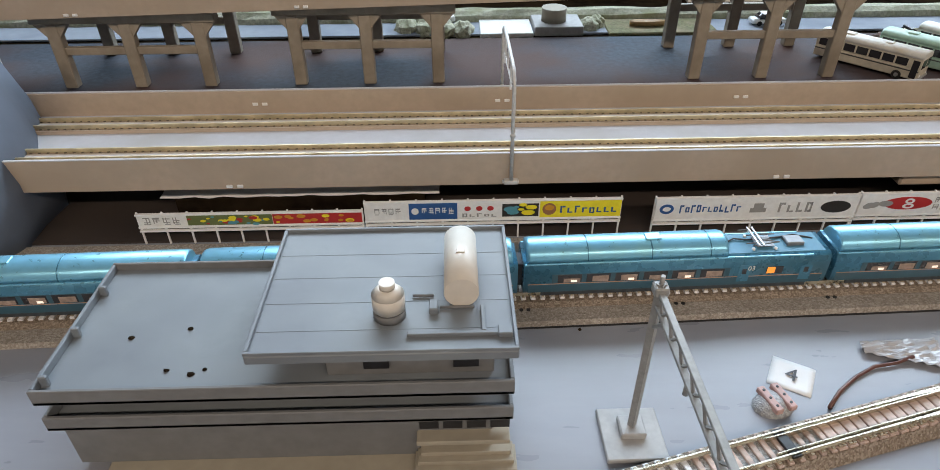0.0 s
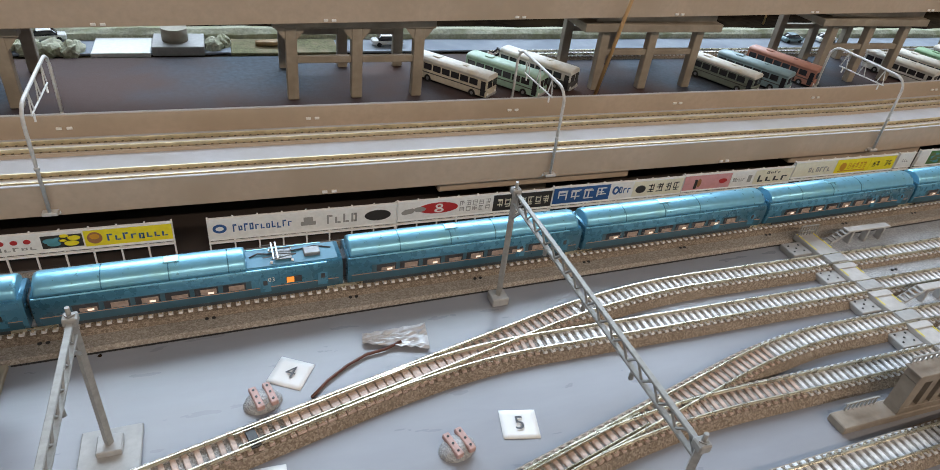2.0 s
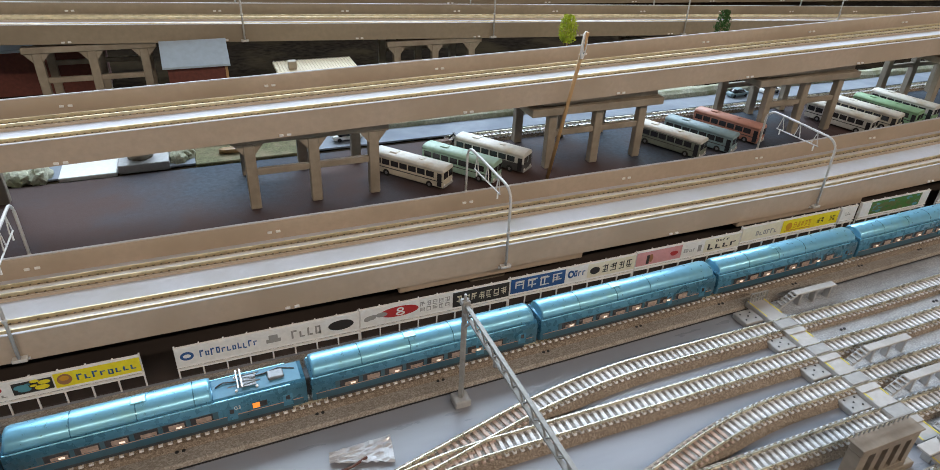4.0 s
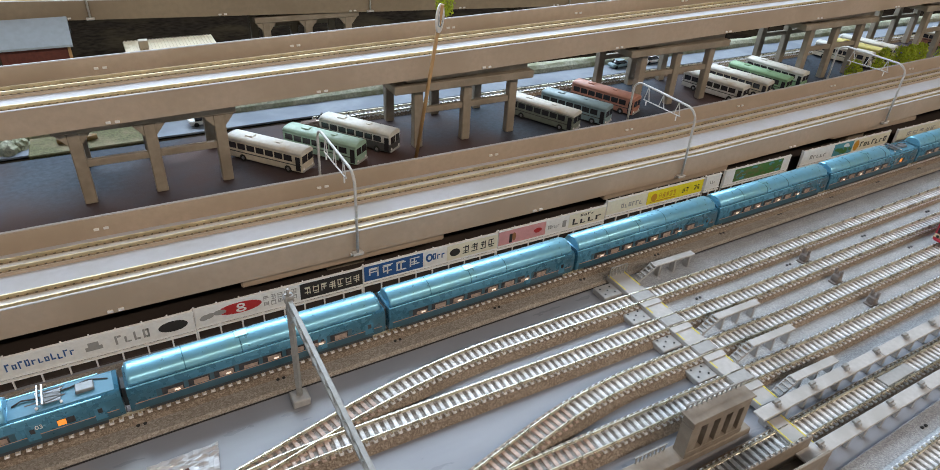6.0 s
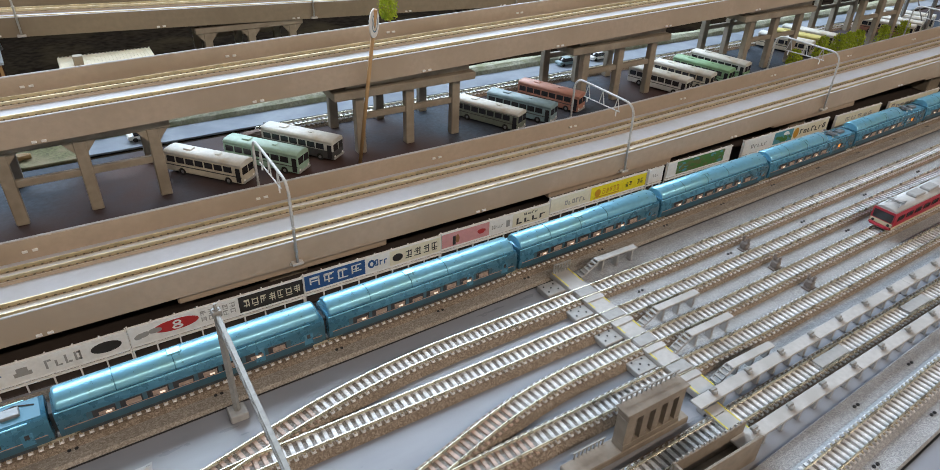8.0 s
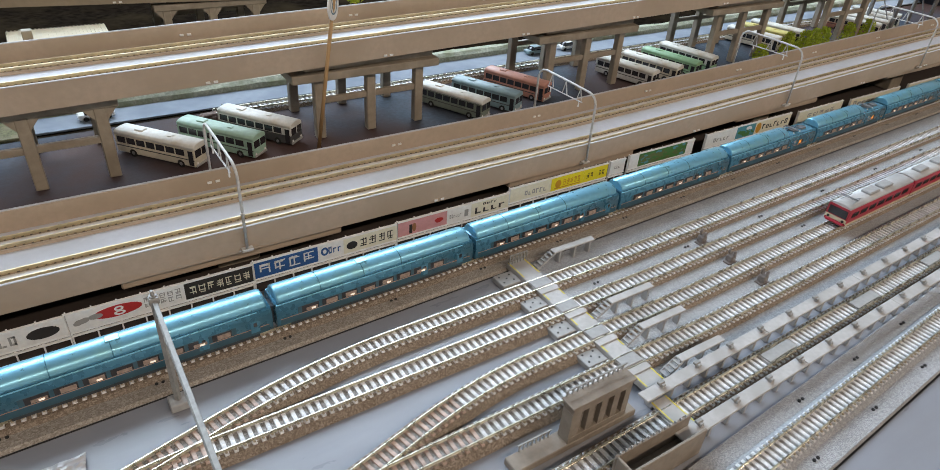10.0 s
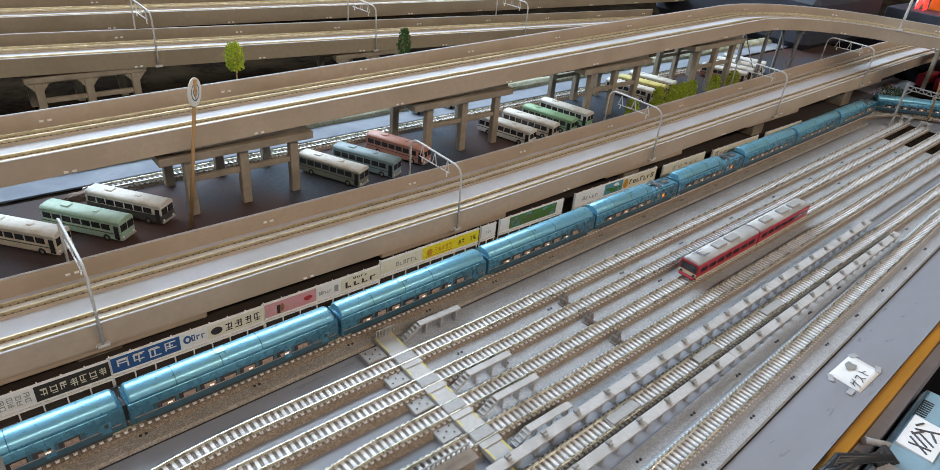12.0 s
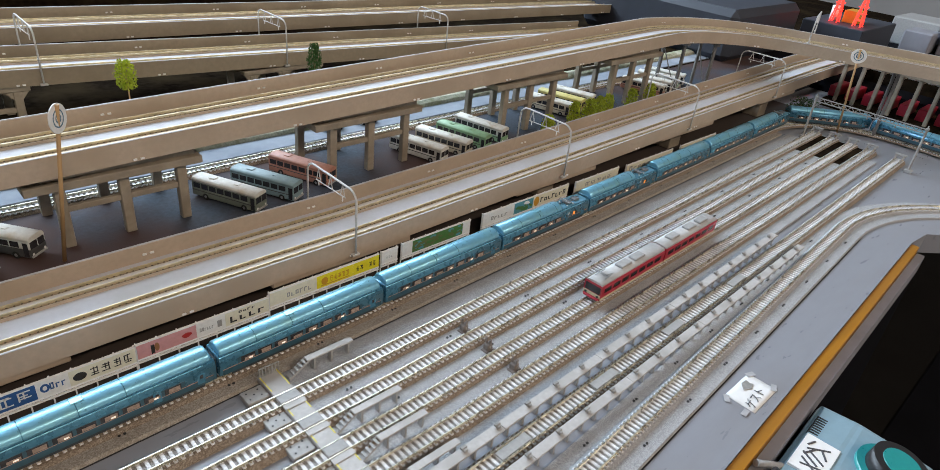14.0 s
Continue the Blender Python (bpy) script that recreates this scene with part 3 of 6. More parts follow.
def train_car(label, nose=False, panto=False, number=""):
    """One car, 136 mm long, at rail height; a nosed car has its cab at +x."""
    t = thing("train_car", label, "train car", "cars of the blue express train")
    a, b = -68.0, 68.0

    def form(x):
        if nose and x > 46:
            u = (x - 46) / 22
            return 1 - 0.42 * u**2.6, 1 - 0.64 * u**1.6, 3.2
        return 1, 1, 3.2

    st = [a] + ([46, 49, 52, 55, 58, 60.5, 63, 65, 66.8, 68] if nose else [b])
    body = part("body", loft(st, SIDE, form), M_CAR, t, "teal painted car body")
    h1 = 22.0 if panto else (58.0 if nose else 66.0)
    hs = [-66.5, -65] + ([24, 30, 35, 40, 44, 48, 51] if nose else [h1 - 1.5, h1])

    def hform(x):
        if nose and x > 26:
            u = (x - 26) / 25
            return 1 - 0.08 * u, 1 - 0.80 * u**2.2, 18.0
        return (0.97, 0.9, 18.0) if x in (hs[0], hs[-1]) else (1, 1, 18.0)

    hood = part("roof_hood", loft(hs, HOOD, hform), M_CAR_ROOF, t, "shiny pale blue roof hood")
    for x in (-40, -12, 14):
        part("roof_seam", loft([x - 0.25, x + 0.25], [(y * 1.012, z + 0.06) for y, z in HOOD], lambda q: (1, 1, 18.0)), M_CAR, hood)
    part("roof_vent", box(-14, -7, -2.4, 2.4, 24.3, 25.1, 0.3), M_CAR_ROOF, hood)
    for s in (-1, 1):
        part("cornice", box(-67.5, 60 if not nose else 36, s * 8.6 - 0.35, s * 8.6 + 0.35, 17.6, 18.3, 0.15), M_CAR_ROOF, t)
        part("waist_line", box(-66, 40 if nose else 66, s * 9.62 - 0.06, s * 9.62 + 0.06, 7.7, 8.05), M_RED_LINE, t)
        x0, x1 = (-52, 34) if nose else ((-54, 22) if panto else (-54, 46))
        n = int((x1 - x0) / 12.4)
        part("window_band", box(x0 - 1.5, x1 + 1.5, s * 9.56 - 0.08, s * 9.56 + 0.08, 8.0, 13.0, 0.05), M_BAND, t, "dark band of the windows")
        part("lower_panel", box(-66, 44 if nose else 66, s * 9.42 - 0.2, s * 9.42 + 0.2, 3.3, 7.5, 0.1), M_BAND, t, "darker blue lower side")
        for i in range(n):
            wx = x0 + (i + 0.5) * (x1 - x0) / n
            wd = 0.42 * (x1 - x0) / n
            win = part("window", box(wx - wd, wx + wd, s * 9.55 - 0.14, s * 9.55 + 0.14, 8.3, 12.7, 0.1), M_GLASS, t)
            part("seat", box(wx - wd * 0.5, wx + wd * 0.85, s * 9.7 - 0.08, s * 9.7 + 0.08, 8.5, 11.6 if i % 3 else 10.6, 0.05), M_SEAT, win)
            # Glowing patch that puts the cabin light onto the seat.
            if i % 2 == 0:
                part("lit_seat_patch", box(wx + wd * 0.1, wx + wd * 0.6, s * 9.8 - 0.05, s * 9.8 + 0.05, 8.6, 9.8, 0.03), M_LIT, win)
        for dx in ((30, 58) if not nose else (-60, 50)):
            if abs(dx) < 67:
                w, hgt, foot = form(dx + 2)
                y = s * 9.62 * w
                door = part("door", box(dx - 2.6, dx + 2.6, y - 0.1, y + 0.1, 5.0, 14.4 if dx < 40 else 12.5, 0.08), M_CAR, t)
                part("door_window", box(dx - 1.0, dx + 1.0, y + s * 0.1 - 0.05, y + s * 0.1 + 0.05, 9.2, 12.0, 0.03), M_GLASS, door)
        if panto:
            part("compartment_window", box(40, 47.5, s * 9.6 - 0.13, s * 9.6 + 0.13, 9.0, 12.8, 0.1), M_GLASS, t)
            part("compartment_light", box(40.2, 43.8, s * 9.74 - 0.05, s * 9.74 + 0.05, 9.2, 12.6), M_AMBER, t)
        part("skirt", box(-60, 44 if nose else 60, s * 9.0 - 0.4, s * 9.0 + 0.4, 1.2, 3.8, 0.2), M_UNDER, t)
        if number:
            letters("car_number", number, 3.4, M_WHITE, mpose(33, s * 9.72, 12.2, 90, 0, 0 if s < 0 else 180), t)
    part("underframe", box(-64, 46 if nose else 64, -7.5, 7.5, 1.6, 4.2, 0.4), M_UNDER, t)
    for x in (-46, 42):
        bg = bmesh.new()
        for s in (-1, 1):
            join_box(bg, x - 9, x + 9, s * 5.8 - 0.6, s * 5.8 + 0.6, 1.0, 3.0, 0.3)
            for w in (-5.5, 5.5):
                join_rod(bg, (x + w, s * 4.9, 2.9), (x + w, s * 4.1, 2.9), 2.8, 14)
        part("bogie", bg, M_UNDER, t)
    part("gangway", box(-70.3, -67.6, -4.5, 4.5, 3.5, 15.5, 0.4), M_UNDER, t)
    if nose:
        def wf(x):
            w, hgt, foot = form(x)
            return w, hgt, foot
        glass = [(-9.75, 12.6), (-9.05, 17.6), (-7.5, 18.95), (7.5, 18.95), (9.05, 17.6), (9.75, 12.6), (7.0, 12.6), (-7.0, 12.6)]
        part("windscreen", loft([50.5, 53, 55.5, 58, 60.5, 63], glass, wf), M_GLASS, t, "black curved windscreen")
        part("screen_pillar", loft([50.5, 54, 58, 63], [(-0.5, 18.0), (-0.5, 19.1), (0.5, 19.1), (0.5, 18.0)], wf), M_CAR, t)
        for s in (-1, 1):
            part("side_window", box(52, 57, s * 7.9 - 0.2, s * 7.9 + 0.2, 10.0, 11.4, 0.1), M_GLASS, t)
        part("headlight", box(66.4, 68.3, -3.2, 3.2, 5.6, 6.4, 0.2), M_WHITE, t)
        part("snow_plough", box(60, 67, -4.6, 4.6, 1.0, 3.4, 0.5), M_UNDER, t)
        part("coupler", box(67, 70.5, -0.8, 0.8, 2.6, 4.0, 0.3), M_UNDER, t)
    if panto:
        p = part("pantograph", box(36, 44, -4, 4, 19.6, 20.0, 0.1), M_PANTO, t, "folded grey pantograph")
        bm = bmesh.new()
        for s in (-1, 1):
            join_rod(bm, (34, s * 4, 20.4), (46, s * 3, 21.4), 0.3, 6)
            join_rod(bm, (46, s * 3, 21.4), (36, s * 2, 22.4), 0.28, 6)
            join_rod(bm, (30, s * 5, 22.6), (36, s * 5, 22.8), 0.3, 6)
        part("folded_arm", bm, M_PANTO, p)
        for x in (35, 37):
            part("contact_strip", box(x - 0.4, x + 0.4, -7, 7, 22.4, 23.0, 0.1), M_STEEL, p)
        for x, y in ((34, -5), (34, 5), (44, -5), (44, 5)):
            part("insulator", rod((x, y, 18.5), (x, y, 19.8), 0.7), M_WHITE, p)
        part("equipment_box", box(50, 58, -3, 3, 18.5, 20.6, 0.4), M_PANTO, t)
        part("cable", join_tube(bmesh.new(), [(24, 1, 19.2), (28, 3, 19.6), (33, 2, 19.4), (48, 3, 19.4), (56, 5, 19.2), (64, 2, 19)], 0.4), M_UNDER, t)
        part("roof_tray", box(22.4, 66, -7.1, 7.1, 18.5, 18.9, 0.1), M_TRAY, t)
    return t


RAIL_Z = 7.2
proto = {"plain": train_car("teal and pale blue express train car with warmly lit windows"),
         "panto": train_car("teal express train car with a folded pantograph on its roof", panto=True, number="03"),
         "nose": train_car("teal express end car with a sloped nose and black windscreen", nose=True)}


def main_pose(d):
    """The pose on the main line at the length d, counted like x along its straight part."""
    over = d - BEND_X
    if over <= 0:
        return mpose(d, main_y(d), RAIL_Z, 0, 0, 1.66)
    a = max(0.0, 88.3 - math.degrees(over / BEND_R))
    on = max(0.0, over - radians(88.3) * BEND_R)
    return mpose(BEND_CX + BEND_R * math.cos(radians(a)), BEND_CY + BEND_R * math.sin(radians(a)) - on, RAIL_Z, 0, 0, a - 90)


used = set()
for j in range(-6, 10):
    kind = "nose" if j == 9 else ("panto" if j in (-2, 3, 4, 7) else "plain")
    m = main_pose(-4 + 138.5 * (j + 0.5))
    if kind in used:
        copy_thing(proto[kind], m)
    else:
        proto[kind].matrix_basis = m
        used.add(kind)


# ---------------------------------------------------------------- the red railcars
M_RED = material("red_car_paint", (0.42, 0.022, 0.045), 0.35, vary=0.06, scale=200, coat=0.3)
M_CREAM = material("cream_paint", (0.62, 0.54, 0.38), 0.45, vary=0.06)
M_ROOF_G = material("light_grey_roof", (0.55, 0.54, 0.53), 0.5, vary=0.08, second=(0.45, 0.44, 0.43), second_scale=50)


def railcar(label, cab, x):
    t = thing("railcar", label, "railcar", "red railcars", mpose(x, fan(Y3, x), RAIL_Z, 0, 0, 1.55))
    prof = [(-8.8, 2.6), (-9.0, 15.5), (-8.2, 17.0), (8.2, 17.0), (9.0, 15.5), (8.8, 2.6)]
    part("body", loft([-52, 52], prof, lambda q: (1, 1, 0), False), M_RED, t, "red painted body")
    roof = part("roof", loft([-51.5, 51.5], [(-8.3, 16.9), (-7.4, 18.3), (-3, 19.2), (3, 19.2), (7.4, 18.3), (8.3, 16.9)], lambda q: (1, 1, 0)), M_ROOF_G, t, "pale grey roof")
    for ax in ((-8, 14) if cab else (-28, 6, 30)):
        part("air_conditioner", box(ax - 8, ax + 8, -4.2, 4.2, 18.8, 21.4, 0.7), M_CONC, roof)
    for s in (-1, 1):
        part("lower_band", box(-52.1, 52.1, s * 8.95 - 0.15, s * 8.95 + 0.15, 3.0, 5.0), M_CREAM, t)
        for i in range(7):
            wx = -42 + i * 13.6
            part("window", box(wx - 5, wx + 5, s * 9.0 - 0.15, s * 9.0 + 0.15, 9.2, 13.4, 0.1), M_GLASS, t)
        part("bogie_frame", box(-44, -24, s * 5.5 - 0.7, s * 5.5 + 0.7, 0.6, 2.8, 0.3), M_UNDER, t)
        part("bogie_frame", box(24, 44, s * 5.5 - 0.7, s * 5.5 + 0.7, 0.6, 2.8, 0.3), M_UNDER, t)
    part("underframe", box(-49, 49, -7, 7, 1.2, 3.2, 0.3), M_UNDER, t)
    if cab:
        part("windscreen", box(-52.5, -51.7, -7.6, 7.6, 8.4, 15.2, 0.2), M_GLASS, t, "black wide windscreen")
        part("front_band", box(-52.45, -51.8, -8.6, 8.6, 4.6, 7.6, 0.15), M_CREAM, t)
        for s in (-1, 1):
            part("headlight", rod((-52.9, s * 6, 6), (-51.8, s * 6, 6), 1.1, 10), M_BLACK, t)
        bm = bmesh.new()
        for s in (-1, 1):
            join_rod(bm, (-44, s * 5, 19.4), (-30, s * 4, 20.8), 0.35, 6)
            join_rod(bm, (-30, s * 4, 20.8), (-42, s * 3, 22.0), 0.35, 6)
        for x2 in (-42, -40):
            join_box(bm, x2 - 0.4, x2 + 0.4, -7, 7, 21.8, 22.3)
        part("pantograph", bm, M_STEEL, t)
        part("bumper", box(-54, -51.5, -7.5, 7.5, 2.2, 4.4, 0.5), M_RED, t)
    return t


railcar("small red railcar with a pale roof and a black windscreen", True, 476)
railcar("second red railcar with a pale grey roof", False, 582)


# ---------------------------------------------------------------- advertising boards
PALETTE = {"white": (0.82, 0.81, 0.78), "cream": (0.78, 0.74, 0.58), "navy": (0.03, 0.10, 0.28), "yellow": (0.86, 0.72, 0.03), "red": (0.45, 0.03, 0.03), "pink": (0.66, 0.33, 0.33),
           "black": (0.035, 0.032, 0.03), "green": (0.08, 0.20, 0.05), "teal": (0.10, 0.30, 0.36), "grey": (0.33, 0.32, 0.30), "brown": (0.34, 0.16, 0.07), "olive": (0.14, 0.17, 0.06), "orange": (0.62, 0.30, 0.03)}
INKS = {k: material("print_" + k, v, 0.45, vary=0.06, scale=400) for k, v in PALETTE.items()}


def bars(x0, x1, z0, z1, y, n, heavy=0.55, rng=None):
    """Upright marks in a row, standing in for words."""
    bm = bmesh.new()
    step = (x1 - x0) / n
    for i in range(n):
        a = x0 + i * step
        w = step * heavy
        lo = z0 + (0 if rng.random() > 0.25 else -0.12 * (z1 - z0))
        hi = z1 - (0.0 if i == 0 else 0.28 * (z1 - z0)) * (rng.random() > 0.3)
        k = rng.randrange(3)
        join_box(bm, a, a + w * 0.4, y - 0.05, y + 0.05, lo, hi)
        if k != 0:
            join_box(bm, a + w * 0.45, a + w * 1.15, y - 0.05, y + 0.05, hi - 0.22 * (hi - lo), hi)
        if k != 1:
            join_box(bm, a + w * 0.45, a + w * 1.15, y - 0.05, y + 0.05, lo, lo + 0.22 * (hi - lo))
        if k == 2:
            join_box(bm, a + w * 0.8, a + w * 1.15, y - 0.05, y + 0.05, lo, hi)
    return bm


def square_marks(x0, x1, z0, z1, y, n, rng):
    """Blocks of short strokes in a row, standing in for square script."""
    bm = bmesh.new()
    step = (x1 - x0) / n
    for i in range(n):
        a, w = x0 + i * step + 0.08 * step, step * 0.78
        hh = z1 - z0
        for f in sorted(rng.sample((0.02, 0.28, 0.52, 0.78, 0.90), 3)):
            join_box(bm, a + w * rng.uniform(0, 0.2), a + w * rng.uniform(0.75, 1), y - 0.05, y + 0.05, z0 + f * hh, z0 + (f + 0.11) * hh)
        for f in sorted(rng.sample((0.05, 0.42, 0.8), 2)):
            join_box(bm, a + f * w, a + (f + 0.13) * w, y - 0.05, y + 0.05, z0 + rng.uniform(0, 0.3) * hh, z1)
    return bm


def oval(cx, cz, rx, rz, y):
    bm = bmesh.new()
    f = [bm.verts.new((cx + rx * math.cos(k * math.tau / 20), y - 0.08, cz + rz * math.sin(k * math.tau / 20))) for k in range(20)]
    b = [bm.verts.new((v.co.x, y + 0.08, v.co.z)) for v in f]
    bm.faces.new(f)
    bm.faces.new(b)
    for i in range(20):
        bm.faces.new((f[i], f[(i + 1) % 20], b[(i + 1) % 20], b[i]))
    return bm


def advert(label, x0, x1, zb, zt, fields, seed, y=-9.0):
    """A white lineside board on posts with coloured fields; each field: from, to, ground, list of marks."""
    rng = random.Random(seed)
    t = thing("advertising_board", label, "advertising board", "advertising boards along the line", mpose(x0, y, 0))
    w = x1 - x0
    part("panel", box(0, w, -0.5, 0.5, zb, zt, 0.15), M_WHITE, t)
    for z, th in ((zt, 0.5), (zb - 0.3, 0.5), (zb - 2.6, 0.45)):
        part("rail", box(-0.4, w + 0.4, -0.9, 0.9, z - th, z + th, 0.15), M_WHITE, t)
    n = max(2, round(w / 13))
    for i in range(n + 1):
        px_ = i * w / n
        part("post", box(px_ - 0.45, px_ + 0.45, 0.5, 1.5, 0.1, zt + 0.9, 0.12), M_WHITE, t)
    h = zt - zb
    for f0, f1, ground, marks in fields:
        a, b = f0 * w + 0.15, f1 * w - 0.15
        field = part("printed_field", box(a, b, -0.72, -0.5, zb + 0.7, zt - 0.6), INKS[ground], t)
        for kind, m0, m1, v0, v1, ink, count in marks:
            u0, u1 = a + m0 * (b - a), a + m1 * (b - a)
            s0, s1 = zb + v0 * h, zb + v1 * h
            yy = -0.80
            if kind == "bars":
                bm = bars(u0, u1, s0, s1, yy, count, 0.6, rng)
            elif kind == "script":
                bm = square_marks(u0, u1, s0, s1, yy, count, rng)
            elif kind == "oval":
                bm = oval((u0 + u1) / 2, (s0 + s1) / 2, (u1 - u0) / 2, (s1 - s0) / 2, yy + 0.02 * count)
            elif kind == "blobs":
                bm = bmesh.new()
                for _ in range(count):
                    r = rng.uniform(0.08, 0.22) * h
                    add(bm, oval(rng.uniform(u0 + r, u1 - r), rng.uniform(s0 + 0.2 * r, s1), r * 1.5, r * 0.7, yy - rng.uniform(0, 0.05)))
            else:
                bm = box(u0, u1, yy - 0.05, yy + 0.05, s0, s1)
            part({"bars": "lettering", "script": "lettering", "oval": "emblem", "blobs": "picture", "block": "colour_block"}[kind], bm, INKS[ink], field)
    return t


advert("low white lineside board with a dark floral and a red field", -468, -355.5, 11.5, 18.6, [
    (0, 0.22, "white", [("script", 0.1, 0.9, 0.2, 0.8, "grey", 4)]),
    (0.22, 0.6, "olive", [("blobs", 0, 1, 0.1, 0.8, "yellow", 12), ("blobs", 0, 1, 0.1, 0.8, "red", 10), ("blobs", 0, 1, 0.1, 0.8, "teal", 8)]),
    (0.6, 1, "red", [("blobs", 0, 0.9, 0.1, 0.8, "orange", 12), ("blobs", 0, 1, 0.2, 0.8, "yellow", 5)])], 1)
advert("white lineside board with navy and bright yellow fields", -354, -224.5, 12.4, 23.2, [
    (0, 0.17, "white", [("script", 0.2, 0.85, 0.35, 0.7, "grey", 4)]),
    (0.17, 0.36, "navy", [("script", 0.25, 0.95, 0.35, 0.7, "white", 5), ("oval", 0.05, 0.2, 0.35, 0.7, "white", 0)]),
    (0.36, 0.53, "white", [("oval", 0.15, 0.3, 0.5, 0.75, "red", 0), ("oval", 0.42, 0.57, 0.5, 0.75, "red", 0), ("oval", 0.68, 0.83, 0.5, 0.75, "red", 0), ("bars", 0.1, 0.95, 0.18, 0.36, "grey", 5)]),
    (0.53, 0.68, "white", [("block", 0.02, 0.98, 0.15, 0.85, "black", 0), ("blobs", 0.1, 0.5, 0.2, 0.7, "teal", 5), ("blobs", 0.4, 0.9, 0.3, 0.8, "yellow", 4), ("script", 0.35, 0.95, 0.45, 0.75, "cream", 3)]),
    (0.68, 1, "yellow", [("oval", 0.03, 0.2, 0.2, 0.85, "brown", 0), ("oval", 0.06, 0.17, 0.45, 0.75, "orange", -2), ("bars", 0.25, 0.97, 0.3, 0.68, "navy", 8)])], 2)
advert("white lineside board with blue lettering bars and a black oval emblem", -207, -103, 9.8, 22.6, [
    (0, 1, "white", [("oval", 0.02, 0.09, 0.3, 0.75, "navy", 0), ("oval", 0.035, 0.075, 0.42, 0.63, "white", -2), ("bars", 0.12, 0.43, 0.36, 0.7, "navy", 11), ("block", 0.47, 0.55, 0.3, 0.5, "grey", 0),
                     ("block", 0.485, 0.535, 0.5, 0.72, "grey", 0), ("bars", 0.61, 0.79, 0.28, 0.74, "grey", 4), ("oval", 0.82, 0.97, 0.22, 0.78, "black", 0), ("bars", 0.85, 0.94, 0.4, 0.6, "white", 6)])], 3)
advert("lineside board with a red oval and a black field", -102, -1, 10.5, 23.2, [
    (0, 0.60, "white", [("blobs", 0.02, 0.3, 0.3, 0.6, "grey", 5), ("oval", 0.2, 0.62, 0.25, 0.85, "red", 0), ("oval", 0.38, 0.46, 0.52, 0.78, "white", -2), ("oval", 0.37, 0.47, 0.30, 0.54, "white", -2), ("oval", 0.4, 0.44, 0.6, 0.7, "red", -4), ("oval", 0.395, 0.445, 0.38, 0.47, "red", -4),
                        ("script", 0.63, 0.98, 0.55, 0.82, "grey", 5), ("script", 0.63, 0.98, 0.22, 0.48, "grey", 5)]),
    (0.60, 1, "black", [("script", 0.05, 0.97, 0.25, 0.72, "cream", 7)])], 4)
advert("lineside board with a navy field and black square script bars", 0, 99, 11.5, 24.2, [
    (0, 0.42, "navy", [("script", 0.05, 0.97, 0.22, 0.8, "white", 4)]),
    (0.42, 0.60, "white", [("oval", 0.1, 0.4, 0.3, 0.8, "navy", 0), ("oval", 0.18, 0.32, 0.42, 0.68, "white", -2), ("bars", 0.4, 0.95, 0.35, 0.75, "navy", 3)]),
    (0.60, 1, "cream", [("oval", 0.05, 0.25, 0.25, 0.72, "black", 0), ("script", 0.28, 0.97, 0.25, 0.75, "black", 4)])], 5)
advert("lineside board with a pink field and cream fields", 100, 195, 12.5, 25.0, [
    (0, 0.42, "pink", [("block", 0.22, 0.28, 0.12, 0.7, "black", 0), ("oval", 0.28, 0.36, 0.2, 0.75, "brown", 0), ("blobs", 0.5, 0.95, 0.3, 0.7, "red", 3)]),
    (0.42, 0.64, "white", [("bars", 0.1, 0.6, 0.35, 0.6, "grey", 6), ("block", 0.72, 0.88, 0.25, 0.7, "grey", 0)]),
    (0.64, 1, "cream", [("bars", 0.1, 0.95, 0.2, 0.62, "black", 4), ("bars", 0.3, 0.7, 0.7, 0.85, "black", 4)])], 6)
advert("tall lineside board with bright yellow fields", 196, 297, 15.5, 28.2, [
    (0, 0.40, "cream", [("bars", 0.35, 0.9, 0.3, 0.6, "grey", 6)]),
    (0.40, 0.74, "yellow", [("oval", 0.12, 0.3, 0.2, 0.75, "orange", 0), ("block", 0.1, 0.9, 0.15, 0.22, "orange", 0), ("script", 0.35, 0.9, 0.3, 0.7, "orange", 5)]),
    (0.74, 1, "yellow", [("script", 0.1, 0.4, 0.3, 0.65, "black", 2), ("script", 0.6, 0.9, 0.3, 0.65, "black", 2)])], 7)
advert("small square white lineside board", 300, 317, 16.5, 28.5, [(0, 1, "white", [("bars", 0.3, 0.7, 0.4, 0.6, "grey", 3)])], 8)
advert("lineside board with a green leafy picture", 322, 404, 16.5, 29.5, [
    (0, 0.14, "white", []), (0.14, 0.88, "green", [("blobs", 0, 1, 0.15, 0.85, "olive", 30), ("blobs", 0, 1, 0.15, 0.85, "teal", 12)]), (0.88, 1, "white", [])], 9)
advert("white lineside board with a teal picture", 421, 552, 16.5, 30, [
    (0, 0.34, "white", [("bars", 0.25, 0.8, 0.3, 0.6, "grey", 5)]), (0.34, 0.56, "teal", [("blobs", 0, 1, 0.2, 0.6, "green", 8), ("blobs", 0, 1, 0.6, 0.8, "white", 3)]),
    (0.56, 1, "cream", [("oval", 0.02, 0.16, 0.1, 0.9, "orange", 0), ("bars", 0.2, 0.95, 0.3, 0.7, "black", 7)])], 10)
advert("cream lineside board with grey script bars", 566, 647, 15.5, 28.5, [(0, 1, "cream", [("script", 0.2, 0.85, 0.3, 0.65, "grey", 5)])], 11)
advert("cream lineside board with dark lettering bars", 665, 769, 13.5, 26.5, [(0, 1, "cream", [("bars", 0.05, 0.97, 0.2, 0.8, "grey", 10)])], 12)
